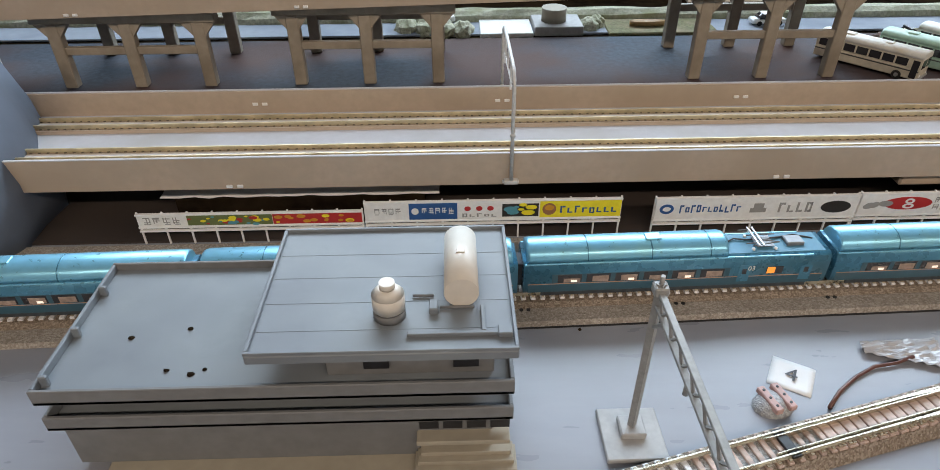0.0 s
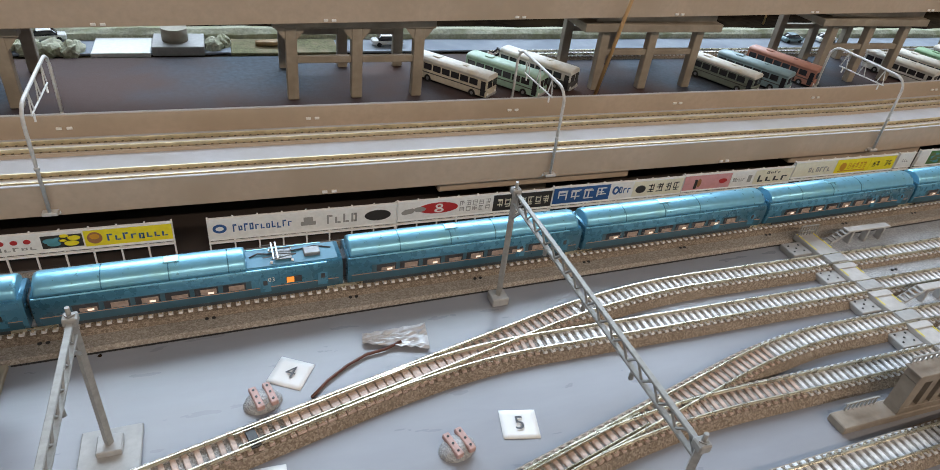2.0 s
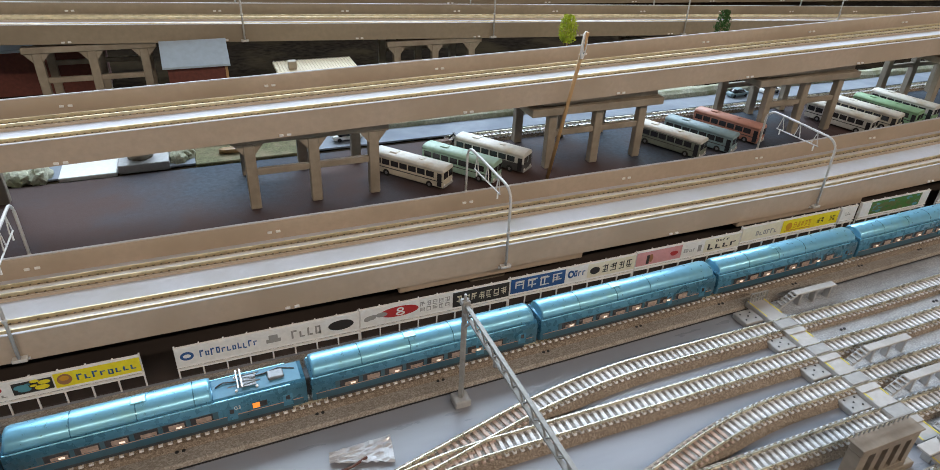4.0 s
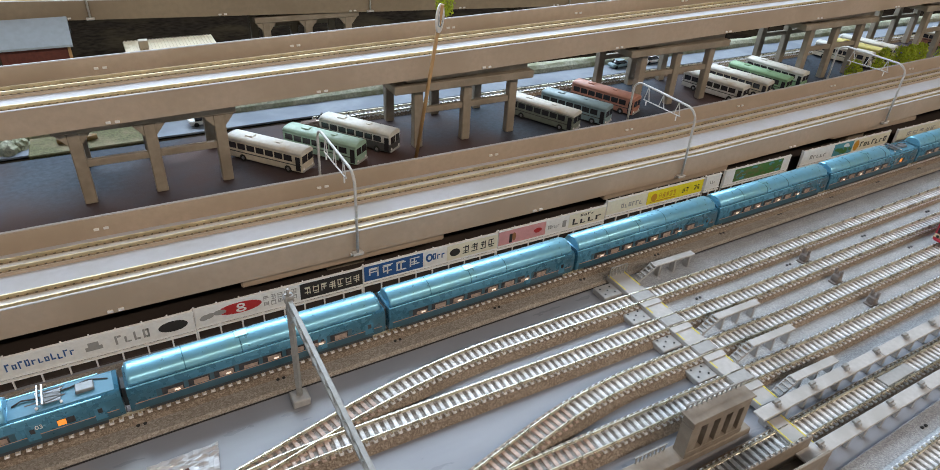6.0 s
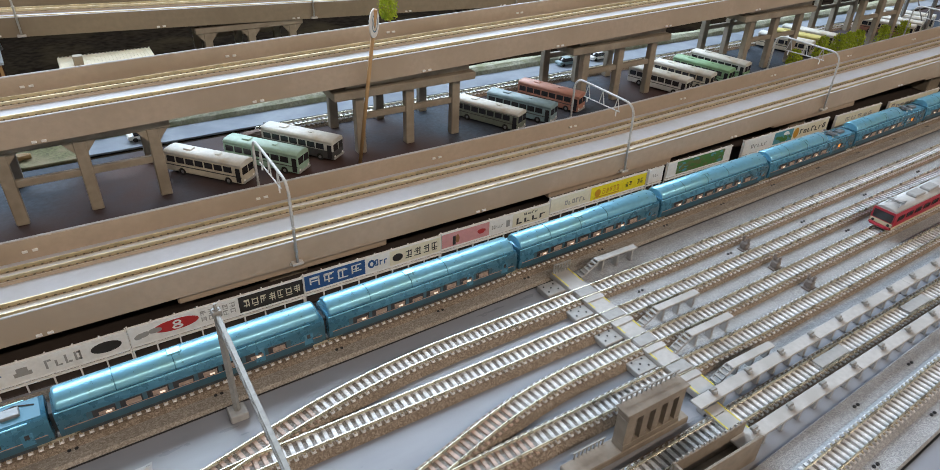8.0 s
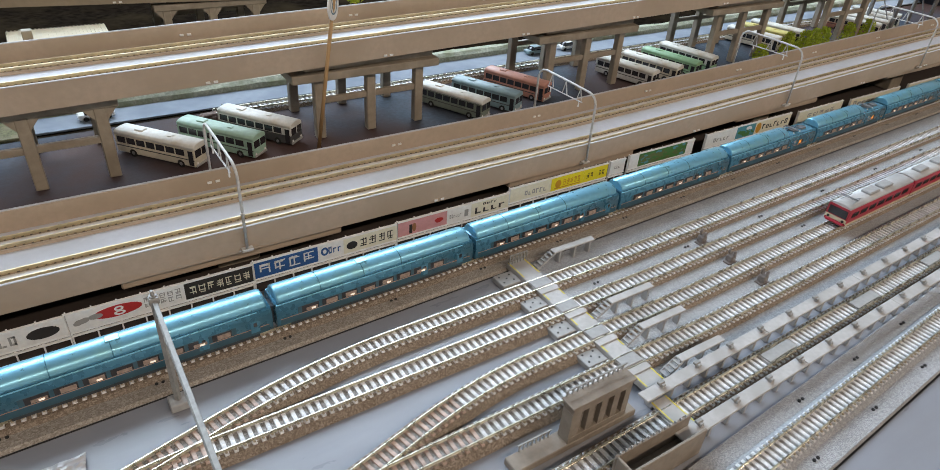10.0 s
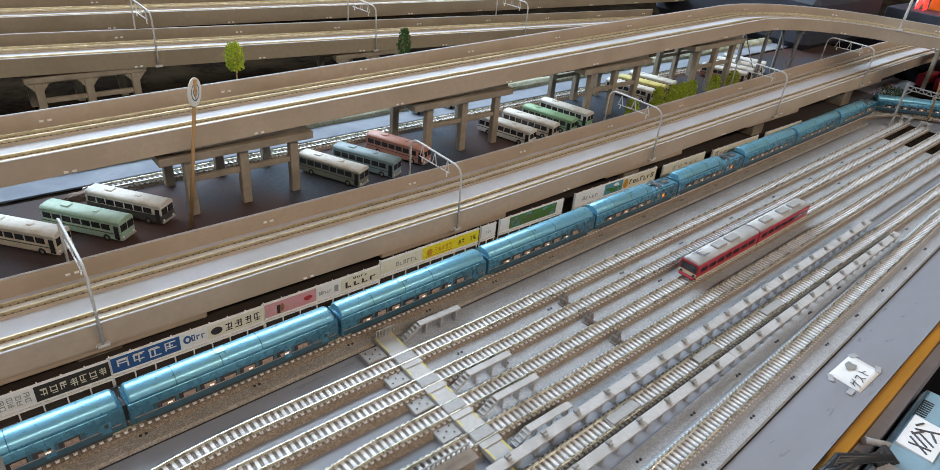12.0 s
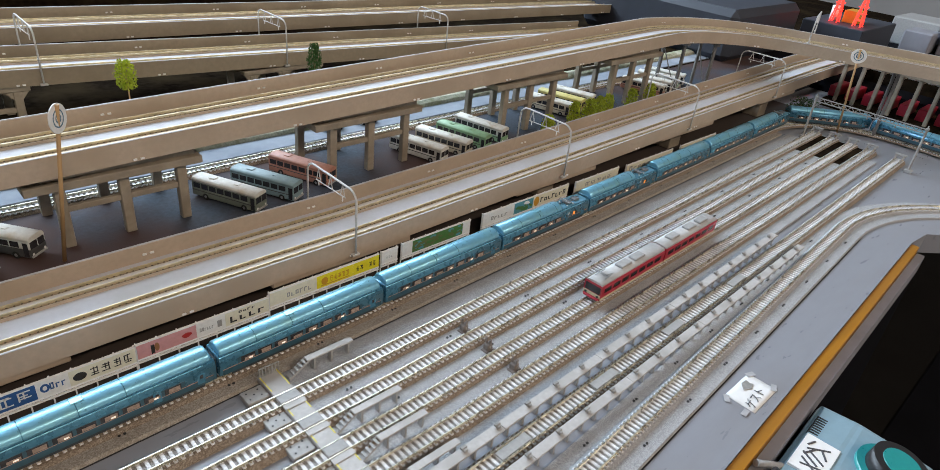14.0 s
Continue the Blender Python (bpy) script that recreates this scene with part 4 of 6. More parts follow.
advert("cream lineside board with grey lettering bars", 790, 884, 13.5, 26.5, [(0, 1, "cream", [("bars", 0.1, 0.9, 0.2, 0.7, "grey", 8)])], 13)


# ---------------------------------------------------------------- catenary poles and gantries
def pole_portal(label):
    """A bent-tube catenary portal across a double-track viaduct; its foot at the origin, the far leg 74 mm behind."""
    t = thing("catenary_portal", label, "catenary portal", "catenary portals on the viaducts")
    pts = [(0, 0, 0), (0, 0.4, 48)] + [(0, 10.4 - 10 * math.cos(radians(a)), 48 + 9 * math.sin(radians(a))) for a in range(15, 91, 15)]
    pts += [(0, 40, 57.4)] + [(0, 63.6 + 10 * math.sin(radians(a)), 48.4 + 9 * math.cos(radians(a))) for a in range(0, 91, 15)] + [(0, 74, 22)]
    part("bent_tube", join_tube(bmesh.new(), pts, 0.95, 8), M_POLE, t)
    part("foot_plate", box(-3.6, 3.6, -1.4, 2.6, -1.2, 0.8, 0.3), M_POLE, t)
    part("rear_foot", box(-3, 3, 70.5, 75, 15.5, 17.2, 0.3), M_POLE, t)
    part("rear_leg", rod((0, 74, 16), (0, 74, 24), 0.95), M_POLE, t)
    bm = bmesh.new()
    join_rod(bm, (0, 16, 46), (0, 60, 45), 0.5, 6)
    for y in (20, 38, 56):
        join_rod(bm, (0, y - 3, 46), (0, y, 57), 0.4, 5)
        join_rod(bm, (0, y + 3, 46), (0, y, 57), 0.4, 5)
    part("hanging_truss", bm, M_POLE, t)
    for y in (20, 56):
        part("contact_arm", rod((0, y, 45.4), (0, y, 41), 0.55, 6), M_WHITE, t)
    part("collar", rod((0, 0, 25), (0, 0, 26.6), 1.4), M_POLE, t)
    return t


P0 = pole_portal("pale grey bent-tube catenary portal on the low viaduct")
P0.matrix_basis = mpose(0, 0, 28.8)
for x in (-560, -280, 280, 553, 820, 1084):
    copy_thing(P0, mpose(x, 0, low_z(x) + 3.3))
for x in (-400, -120, 160, 440, 720):
    c = copy_thing(P0, mpose(x, 387.5, 82.5 - 0.04 * x + 1.8))
    tagged(c, "pale grey catenary portal on the distant sloping viaduct")
for ax in (16,):
    cx, cy = CURVE_X + (CURVE_R + 37.5) * math.cos(radians(ax)), CURVE_CY + (CURVE_R + 37.5) * math.sin(radians(ax))
    c = copy_thing(P0, mpose(cx, cy, up_z(CURVE_X) + 3.3, 0, 0, ax + 90))
    tagged(c, "pale catenary portal on the curve of the high viaduct")


def gantry(label, x, y0, y1, height, plate):
    """A lattice-beam gantry across the yard: posts at y0 and y1."""
    t = thing("catenary_gantry", label, "catenary gantry", "yard gantries", mpose(x, y0, 0))
    d = y1 - y0
    for k, yy in enumerate((0, d)):
        if k == 0 and plate:
            part("base_plate", box(-11, 11, yy - 13, yy + 10, 0.1, 2.2, 0.4), M_CONC, t, "square grey base plate")
        part("footing", box(-4.6, 4.6, yy - 4.6, yy + 4.6, 0.2 if not (plate and k == 0) else 2.2, 5.0, 0.5), M_CONC, t)
        part("post", rod((0, yy, 4.6), (0, yy, height + 2), 1.7, 4), M_GANTRY, t)
        part("post_cap", box(-2.3, 2.3, yy - 2.3, yy + 2.3, height - 2, height + 1.5, 0.5), M_GANTRY, t)
        part("top_pin", rod((0, yy, height + 1), (0, yy, height + 5), 0.8), M_GANTRY, t)
    sgn = 1 if d > 0 else -1
    beam = part("top_chord", box(-1.1, 1.1, min(0, d), max(0, d), height - 1.2, height, 0.2), M_GANTRY, t)
    part("bottom_chord", box(-1.1, 1.1, min(0, d), max(0, d), height - 7.0, height - 5.9, 0.2), M_GANTRY, t)
    n = int(abs(d) / 5.2)
    for i in range(n):
        a, b = sgn * i * 5.2, sgn * (i + 1) * 5.2
        z0, z1 = (height - 6.4, height - 0.8) if i % 2 else (height - 0.8, height - 6.4)
        part("lattice_bar", rod((0, a, z0), (0, b, z1), 0.55, 4), M_GANTRY, beam)
    part("brace", rod((0, 0, height - 16), (0, sgn * 9, height - 6.5), 0.8, 6), M_GANTRY, t)
    for f in (0.25, 0.5, 0.75):
        part("insulator", rod((0, d * f, height - 7), (0, d * f, height - 11), 0.9), M_GANTRY, t)
    return t


gantry("grey lattice gantry over the yard throat", -63, -80, -232, 70, False)
gantry("grey lattice gantry beside the flat-roofed building", -246, -133.5, -262, 69, True)
gantry("grey lattice gantry over the far end of the yard", 1085, -60, -214, 66, False)


# ---------------------------------------------------------------- yard fittings
M_WALK = material("pale_walkway", (0.49, 0.47, 0.455), 0.55, vary=0.08, scale=300, second=(0.41, 0.39, 0.37), second_scale=50)
cw = thing("staff_crossing", "pale grey staff crossing with yellow edge lines", "crossing")
part("slab", box(156.5, 171, -196, -63, 2.3, 6.6, 0.3), M_WALK, cw)
for yy in (Y1, Y2, Y3, Y4):
    part("infill_panel", box(156.5, 171, yy - 3.9, yy + 3.9, 6.65, 7.35, 0.2), M_CONC, cw)
    part("outer_panel", box(156, 171.5, yy - 10.6, yy - 5.8, 6.65, 7.2, 0.2), M_WALK, cw)
for x in (157.3, 170.2):
    for y0, y1 in ((-82, -64), (-109, -98), (-137, -126), (-164, -153.5), (-195.5, -181)):
        part("yellow_line", box(x - 0.4, x + 0.4, y0, y1, 6.65, 6.9), M_YELLOW, cw)
for yy in (-75, -104, -131.5, -160):
    o = thing("equipment_plinth", "small grey plinth with dark bolts beside the crossing", "plinth", "plinths beside the crossing", mpose(148, yy, 0))
    part("block", box(-7, 8, -6.5, 6.5, 0.1, 4.2, 0.4), M_CONC, o)
    for a, b in ((-4, -3), (4, -3), (-4, 3), (4, 3), (0, 0)):
        part("bolt", rod((a, b, 4.1), (a, b, 4.6), 0.6), M_BLACK, o)


def fence(label, x0, y, n, m):
    t = thing("fence", label, "fence", "", m)
    part("top_rail", box(x0, x0 + n * 2.4, y - 0.35, y + 0.35, 7.0, 7.7), M_GANTRY, t)
    part("low_rail", box(x0, x0 + n * 2.4, y - 0.35, y + 0.35, 3.0, 3.6), M_GANTRY, t)
    for i in range(n + 1):
        part("bar", box(x0 + i * 2.4 - 0.3, x0 + i * 2.4 + 0.3, y - 0.3, y + 0.3, 0, 7.6), M_GANTRY, t)
    return t


fence("small dark fence at the end of the staff crossing", 0, 0, 6, mpose(157, -65.5, 6.6))


def footstep(label):
    """A raised step platform with five treads on its left end."""
    t = thing("step_platform", label, "step platform", "step platforms in the yard")
    part("top", box(14, 52, -2.7, 2.7, 9.8, 11.0, 0.3), M_WALK, t)
    for i in range(5):
        part("tread", box(i * 2.9, i * 2.9 + 2.0, -2.7, 2.7, 1.6 + i * 1.7, 2.5 + i * 1.7, 0.15), M_CONC, t)
    for s in (-2.6, 2.6):
        part("stringer", rod((0, s, 0.6), (15, s, 10.2), 0.6, 4), M_CONC, t)
    for x in (20, 34, 48):
        bm = bmesh.new()
        join_box(bm, x - 0.8, x + 0.8, -2.2, 2.2, 0, 9.9, 0.2)
        join_rod(bm, (x, 0, 4), (x + 4, 0, 9.6), 0.8, 4)
        part("support", bm, M_CONC, t)
    return t


S0 = footstep("pale grey step platform between two tracks")
S0.matrix_basis = mpose(174, -73, 2.2)
for yy in (-134, -161.5):
    copy_thing(S0, mpose(171, yy, 2.2))
copy_thing(S0, mpose(172, -191.5, 0.5))


def signal_box(label):
    t = thing("ground_signal", label, "ground signal", "ground signals between the tracks")
    part("foot", box(-4, 5, -3, 3, 0, 1.4, 0.3), M_SIGNAL, t)
    head = part("body", box(-2.6, 2.6, -2.8, 2.8, 1.4, 6.8, 0.7), M_SIGNAL, t)
    for y in (-2.1, 2.1):
        part("lamp_post", box(-1.0, 1.0, y - 0.8, y + 0.8, 6.8, 11.0, 0.3), M_SIGNAL, head)
    part("rib", box(-0.5, 0.5, -3.1, 3.1, 3.2, 5.6, 0.2), M_GANTRY, head)
    part("lever", rod((3, 2, 1.2), (6, 3.4, 6), 0.6, 6), M_SIGNAL, t)
    return t


B0 = signal_box("small dark brown two-post ground signal between two tracks")
B0.matrix_basis = mpose(309, -105.8, 2.2)
for yy in (-133.6, -161.2):
    copy_thing(B0, mpose(308, yy, 2.2))


def walkway(label, off, x0, x1, width):
    a = math.degrees(math.atan(0.0255))
    t = thing("inspection_walkway", label, "walkway", "inspection walkways", mpose(x0, yp(x0) + off, 0, 0, 0, a))
    n = round((x1 - x0) / 108)
    L = (x1 - x0) / n
    for i in range(n):
        part("deck_slab", box(i * L + 0.2, (i + 1) * L - 0.2, -width / 2, width / 2, 9.2, 10.6, 0.25), M_WALK, t)
    m = round((x1 - x0) / 30)
    for i in range(m):
        lx = (i + 0.5) * (x1 - x0) / m
        for d in (-7.5, 7.5):
            bm = bmesh.new()
            join_box(bm, lx + d - 1.0, lx + d + 1.0, -width / 2 + 1, width / 2 - 1, 0.2, 9.2, 0.2)
            join_rod(bm, (lx + d + 1, 0, 4), (lx + d + 5, 0, 9), 0.7, 4)
            part("trestle", bm, M_CONC, t)
        tap = part("socket_post", box(lx - 1.4, lx + 1.4, -1.4, 1.4, 10.6, 13.0, 0.4), M_CONC, t)
        part("socket_cap", box(lx - 2.2, lx + 2.2, 0.2, 2.5, 11.8, 13.6, 0.3), M_GANTRY, tap)
    return t


walkway("long pale grey inspection walkway on trestles", 14.2, 146, 690, 7.4)
walkway("second long pale inspection walkway on trestles", -14.8, 143, 690, 7.4)
for px_ in (252, 352, 452, 570):
    o = part("track_cover", box(-14, 14, -3.6, 3.6, 5.5, 6.7, 0.3), M_CONC)
    o.matrix_basis = mpose(px_, yp(px_), 0, 0, 0, 1.46)
    tagged(o, "flat grey cover plate between the rails", "cover plate", "cover plates in the inspection track")
YP = yp(155)
pad = thing("pit_crossing", "yellow-edged crossing panel over the inspection track", "crossing")
part("panel", box(150, 162, YP - 11, YP + 11, 5.4, 6.9, 0.2), M_WALK, pad)
for x in (150.8, 161.2):
    part("yellow_line", box(x - 0.4, x + 0.4, YP - 11, YP + 11, 6.95, 7.1), M_YELLOW, pad)

M_HUT = material("weathered_hut", (0.27, 0.225, 0.18), 0.65, vary=0.14, scale=250, second=(0.19, 0.15, 0.115), second_scale=40)
hut = thing("washing_plant", "weathered grey-brown train washing plant with tall slots", "washing plant", "", mpose(4, -198.5, 0))
part("base", box(58, 138, -4.5, 5.5, 0.1, 4.5, 0.5), M_HUT, hut)
wall = bmesh.new()
for a, b in ((90, 96), (101, 105), (109.5, 113.5), (118, 122), (126, 130)):
    join_box(wall, a, b, -3.6, 2.0, 8.5, 25)
join_box(wall, 90, 130, -3.9, 3.9, 25, 30, 0.4)
join_box(wall, 90, 130, -3.9, 3.9, 4.5, 8.5, 0.2)
join_box(wall, 90, 130, 2.0, 3.6, 8.5, 25)
part("slotted_wall", wall, M_HUT, hut)
for a in (98.5, 107.2, 115.7, 124):
    part("brush_slot", box(a - 1.5, a + 1.5, -0.5, 1.9, 8.6, 24.8), M_BLACK, hut)
    part("brush_post", rod((a, -1.7, 8.6), (a, -1.7, 24.8), 0.6, 6), M_HUT, hut)
part("roof_slab", box(88.5, 131.5, -4.6, 4.6, 30, 31, 0.3), M_HUT, hut)
for i in range(12):
    part("railing_bar", box(91 + i * 3.4, 91.7 + i * 3.4, 3.6, 4.2, 31, 34.6), M_GANTRY, hut)
part("handrail", box(90, 131, 3.5, 4.3, 34.4, 35.1), M_GANTRY, hut)
for i in range(8):
    part("railing_bar", box(66 + i * 2.6, 66.7 + i * 2.6, 4.4, 5.0, 4.5, 9), M_GANTRY, hut)
part("handrail", box(65, 86, 4.3, 5.1, 8.8, 9.5), M_GANTRY, hut)
shed = thing("trackside_shed", "open-topped grey-brown shed wall beside the inspection track", "shed", "", mpose(3, -232, 0))
for nm, b in (("front_wall", (98, 150, -6.2, -4.6, 0.1, 18)), ("back_wall", (98, 150, 4.4, 6.0, 0.1, 18)), ("end_wall", (98, 99.6, -4.6, 4.4, 0.1, 18)), ("floor_slab", (99.6, 150, -4.6, 4.4, 0.1, 4))):
    part(nm, box(*b, 0.3), M_HUT, shed)
for i in range(13):
    part("parapet_post", box(100 + i * 3.8, 101 + i * 3.8, 4.6, 5.6, 18, 19.6), M_CONC, shed)

# papers, turnout motors and loose bits on the baseboard
def paper(label, x, y, turn, w, h, words, size, z=0.35):
    t = thing("paper_note", label, "paper note", "", mpose(x, y, z, 0, 0, turn))
    bm = bmesh.new()
    n = 6
    g = [[bm.verts.new((-w / 2 + i * w / n, -h / 2 + j * h / n, 0.25 * noise.noise((i * 0.6, j * 0.6, x)))) for i in range(n + 1)] for j in range(n + 1)]
    for j in range(n):
        for i in range(n):
            bm.faces.new((g[j][i], g[j][i + 1], g[j + 1][i + 1], g[j + 1][i])).smooth = True
    sheet = part("sheet", bm, M_PAPER, t)
    sol = sheet.modifiers.new("thickness", "SOLIDIFY")
    sol.thickness = 0.0002
    if words:
        letters("writing", words, size, M_INK, mpose(0, 0, 0.55), t)
    return t


paper("square white paper note marked 4 by hand", -175.2, -108.2, -31, 16.5, 16.5, "4", 10)
paper("square white paper note marked 5 by hand", -83.3, -160.5, -12, 16.5, 15.5, "5", 10)
paper("square white paper note marked 3 by hand", -190, -163, -2, 15, 14, "3", 9)
guest = paper("white paper note taped to the table edge with a grey arrow", 437.5, -286.2, 0.5, 38.5, 23.5, "", 8)
bm = bmesh.new()
v = [bm.verts.new((x, y, z)) for z in (0.5, 0.62) for x, y in ((-3, 5), (3, 9.5), (9.5, 9), (8.5, 5.5), (10, 3), (3, 1.5), (1, 3.5))]
bm.faces.new(v[:7])
bm.faces.new(v[7:])
for i in range(7):
    bm.faces.new((v[i], v[(i + 1) % 7], v[7 + (i + 1) % 7], v[7 + i]))
part("arrow", bm, M_GANTRY, guest, "dark grey arrow shape")
letters("writing", "ゲスト", 9, M_INK, mpose(-4, -5.5, 0.65, 0, 0, 6), guest)
M_TAPE = material("clear_tape", (0.46, 0.46, 0.48), 0.3, vary=0.1, scale=200, coat=0.6)
for tx, ty, tr in ((-22, 9, 35), (-25, -7, 4), (19, 10, -20), (19, -9, 20)):
    o = part("tape", box(-4, 4, -2, 2, -0.35, -0.2), M_TAPE, guest, "strip of clear tape")
    o.matrix_basis = mpose(tx, ty, 0.75, 0, 0, tr)

M_PINK = material("pink_plastic", (0.48, 0.30, 0.27), 0.5, vary=0.15, scale=400)


def motor(label, x, y, turn):
    t = thing("turnout_motor", label, "turnout motor", "turnout motors", mpose(x, y, 0, 0, 0, turn))
    bm = bmesh.new()
    bmesh.ops.create_uvsphere(bm, u_segments=16, v_segments=8, radius=1)
    bm.transform(Matrix.Translation((0, 0, 0.2)) @ Matrix.Diagonal((8.5, 6.4, 4.6, 1)))
    part("ballast_cover", bm, M_STONE, t)
    for a in (-2.5, 3.5):
        part("pink_bar", box(a - 1.6, a + 1.6, -6.2, 6.2, 2.6, 5.2, 0.4), M_PINK, t)
        for b in (-4, 0, 4):
            part("screw", rod((a, b, 5), (a, b, 5.5), 0.55), M_BLACK, t)
    return t


motor("speckled grey turnout motor cover with pink bars", -188.5, -122.5, 15)
motor("speckled grey turnout motor cover with pink bars beside the second turnout", -114, -166, 15)

bag = thing("plastic_bag", "crumpled clear plastic bag with wires on the baseboard", "plastic bag", "", mpose(-124, -97, 0.2, 0, 0, -8))
bm = bmesh.new()
n = 14
g = [[bm.verts.new((-16 + 32 * i / n, (-9 + 18 * j / n) * (0.35 + 0.65 * i / n), 1.2 + 2.6 * abs(noise.noise((i * 0.5, j * 0.7, 3))))) for i in range(n + 1)] for j in range(n + 1)]
for j in range(n):
    for i in range(n):
        bm.faces.new((g[j][i], g[j][i + 1], g[j + 1][i + 1], g[j + 1][i]))
sheet = part("film", bm, M_TAPE, bag)
sheet.modifiers.new("thickness", "SOLIDIFY").thickness = 0.0002
M_WIRE = material("brown_wire", (0.12, 0.045, 0.03), 0.4)
wire = part("wire", join_tube(bmesh.new(), [(-168, -125, 0.9), (-160, -117, 1), (-150, -110, 1.1), (-140, -105, 1.2), (-130, -103.5, 1.4), (-122, -101, 2.2)], 0.8), M_WIRE)
tagged(wire, "thin brown twisted wire beside the turnout", "wire")
bits = random.Random(5)
dots = thing("screw_holes", "pairs of small black screw heads along the ballast", "screw")
for x, y in [(x, main_y(x) - 12) for x in range(-420, 1000, 70)] + [(x, main_y(x) + 12) for x in range(-390, 1000, 140)] + [(x, front_y(x) - 13) for x in range(200, 780, 62)] + [(x, front_y(x) + 14) for x in range(230, 780, 62)] \
        + [(x, fan(-106, x)) for x in range(200, 1000, 93)] + [(x, fan(-133, x)) for x in range(220, 1000, 93)]:
    for d in (0, 3.2):
        part("screw", rod((x + d, y, 2.2), (x + d, y, 3.0), 0.95, 7), M_BLACK, dots)

# point blades of the two turnouts
for lab, dg, xs in (("steel point blades of the first turnout", diag4, (-200, -150)), ("steel point blades of the second turnout", diag5, (-100, -55))):
    t = thing("point_blades", lab, "point blades", "point blades of the turnouts")
    for s in (-3.2, 3.2):
        part("blade", join_sweep(bmesh.new(), [(xs[0], dg(xs[0]), 0), (xs[1] + 25, dg(xs[1] + 25), 0)], [(s - 0.5, 5.3), (s - 0.2, 7.1), (s + 0.2, 7.1), (s + 0.5, 5.3)]), M_RAIL_W, t)
    o = part("tie_bar", box(-2, 2, -6, 6, 5.4, 6.6, 0.2), M_BLACK, t)
    o.matrix_basis = mpose(xs[0] + 6, dg(xs[0] + 6), 0, 0, 0, 14.7)

# ---------------------------------------------------------------- flat-roofed building
M_BLD = material("blue_grey_roof", (0.20, 0.22, 0.235), 0.55, vary=0.06, scale=200, second=(0.165, 0.18, 0.20), second_scale=25)
M_BLD_D = material("grey_wall", (0.17, 0.17, 0.17), 0.6, vary=0.1, scale=200)
M_SAND = material("sand_base", (0.36, 0.32, 0.25), 0.7, vary=0.08, scale=150)
b = thing("office_building", "flat-roofed grey model office building with tanks on its roof", "building")
part("base_slab", box(-430, -290.5, -152, -78, 0.1, 2.6, 0.4), M_SAND, b, "sand-coloured base slab")
part("ground_floor", box(-440, -297, -142, -90, 2.6, 27, 0.3), M_BLD_D, b)
part("middle_floor", box(-440, -297, -142, -90, 33, 39, 0.2), M_BLD_D, b)
for z0, z1, nm in ((27, 33, "lower_gallery"), (39, 45.2, "upper_gallery")):
    g = part(nm, box(-440, -291, -147.7, -83, z0, z0 + 1.6, 0.3), M_BLD, b)
    for y in (-147.7, -84.3):
        part("gallery_front", box(-440, -291, y, y + 1.3, z0, z1, 0.25), M_BLD_D, g)
    for x in (-440, -292.3):
        part("gallery_side", box(x, x + 1.3, -146.4, -84.3, z0 + 1.6, z1, 0.25), M_BLD, g)
part("lower_roof", box(-438.6, -292.4, -146.3, -84.4, 40.7, 42.4), M_BLD, b, "flat blue-grey lower roof")
part("penthouse", box(-350, -297, -141, -90, 42.4, 53.5, 0.3), M_BLD_D, b)
roof = part("upper_roof", box(-372.5, -290, -146.6, -81.4, 53.5, 57, 0.4), M_BLD, b, "flat blue-grey upper roof")
for x0, x1, y0, y1 in ((-372.5, -290, -146.6, -145.4), (-372.5, -290, -82.6, -81.4), (-372.5, -371.3, -145.4, -82.6), (-291.2, -290, -145.4, -82.6)):
    part("roof_kerb", box(x0, x1, y0, y1, 57, 58.3, 0.2), M_BLD, roof)
for y in (-97, -110, -123, -136):
    part("roof_joint", box(-371, -291.4, y - 0.1, y + 0.1, 57.0, 57.1), M_BLD, roof)
for z0, xs in ((43, (-334, -306)), (33.4, (-332, -305))):
    for x in xs:
        part("window", box(x - 4, x + 4, -142.6, -141.6, z0 + 3.5, z0 + 8 if z0 > 40 else z0 + 5.4, 0.1), M_BLACK, b)
for i in range(4):
    part("entrance_window", box(-322 + i * 8, -315.5 + i * 8, -142.7, -141.7, 17, 21, 0.1), M_BLACK, b)
for i in range(3):
    part("entrance_step", box(-324 + i, -289 - i, -150.5 + i * 2.4, -140, 2.6 + i * 1.8, 4.4 + i * 1.8, 0.2), M_SAND, b)
part("entrance_canopy", box(-323, -291.5, -147, -140, 13.5, 15.5, 0.3), M_SAND, b)
for i in (0, 3, 6):
    part("roof_bracket", box(-438.7, -436, -143 + i * 7.2, -141.4 + i * 7.2, 42.4, 46.5, 0.3), M_BLD, b)
M_TANK = material("ivory_tank", (0.66, 0.60, 0.52), 0.4, vary=0.05, scale=200)
tank = thing("roof_tank", "ivory horizontal water tank on the upper roof", "tank", "", mpose(-307, -111.5, 57))
bm = rod((0, -15, 6.0), (0, 15, 6.0), 5.6, 28)
part("drum", bm, M_TANK, tank)
for y in (-12, 12):
    part("cradle", box(-4, 4, y - 1.5, y + 1.5, 0.1, 2.4, 0.3), M_BLD, tank)
part("hatch", box(-1.5, 1.5, -1, 1, 11.3, 12, 0.2), M_TANK, tank)
silo = thing("cooling_tower", "ivory round cooling tower on the upper roof", "cooling tower", "", mpose(-330, -129.5, 57.1))
part("skirt_ring", rod((0, 0, 0), (0, 0, 3), 5.2, 24), M_BLD_D, silo)
bm = rod((0, 0, 3.6), (0, 0, 9), 5.2, 24)
join_rod(bm, (0, 0, 9), (0, 0, 11.5), 5.2, 24, 3.0)
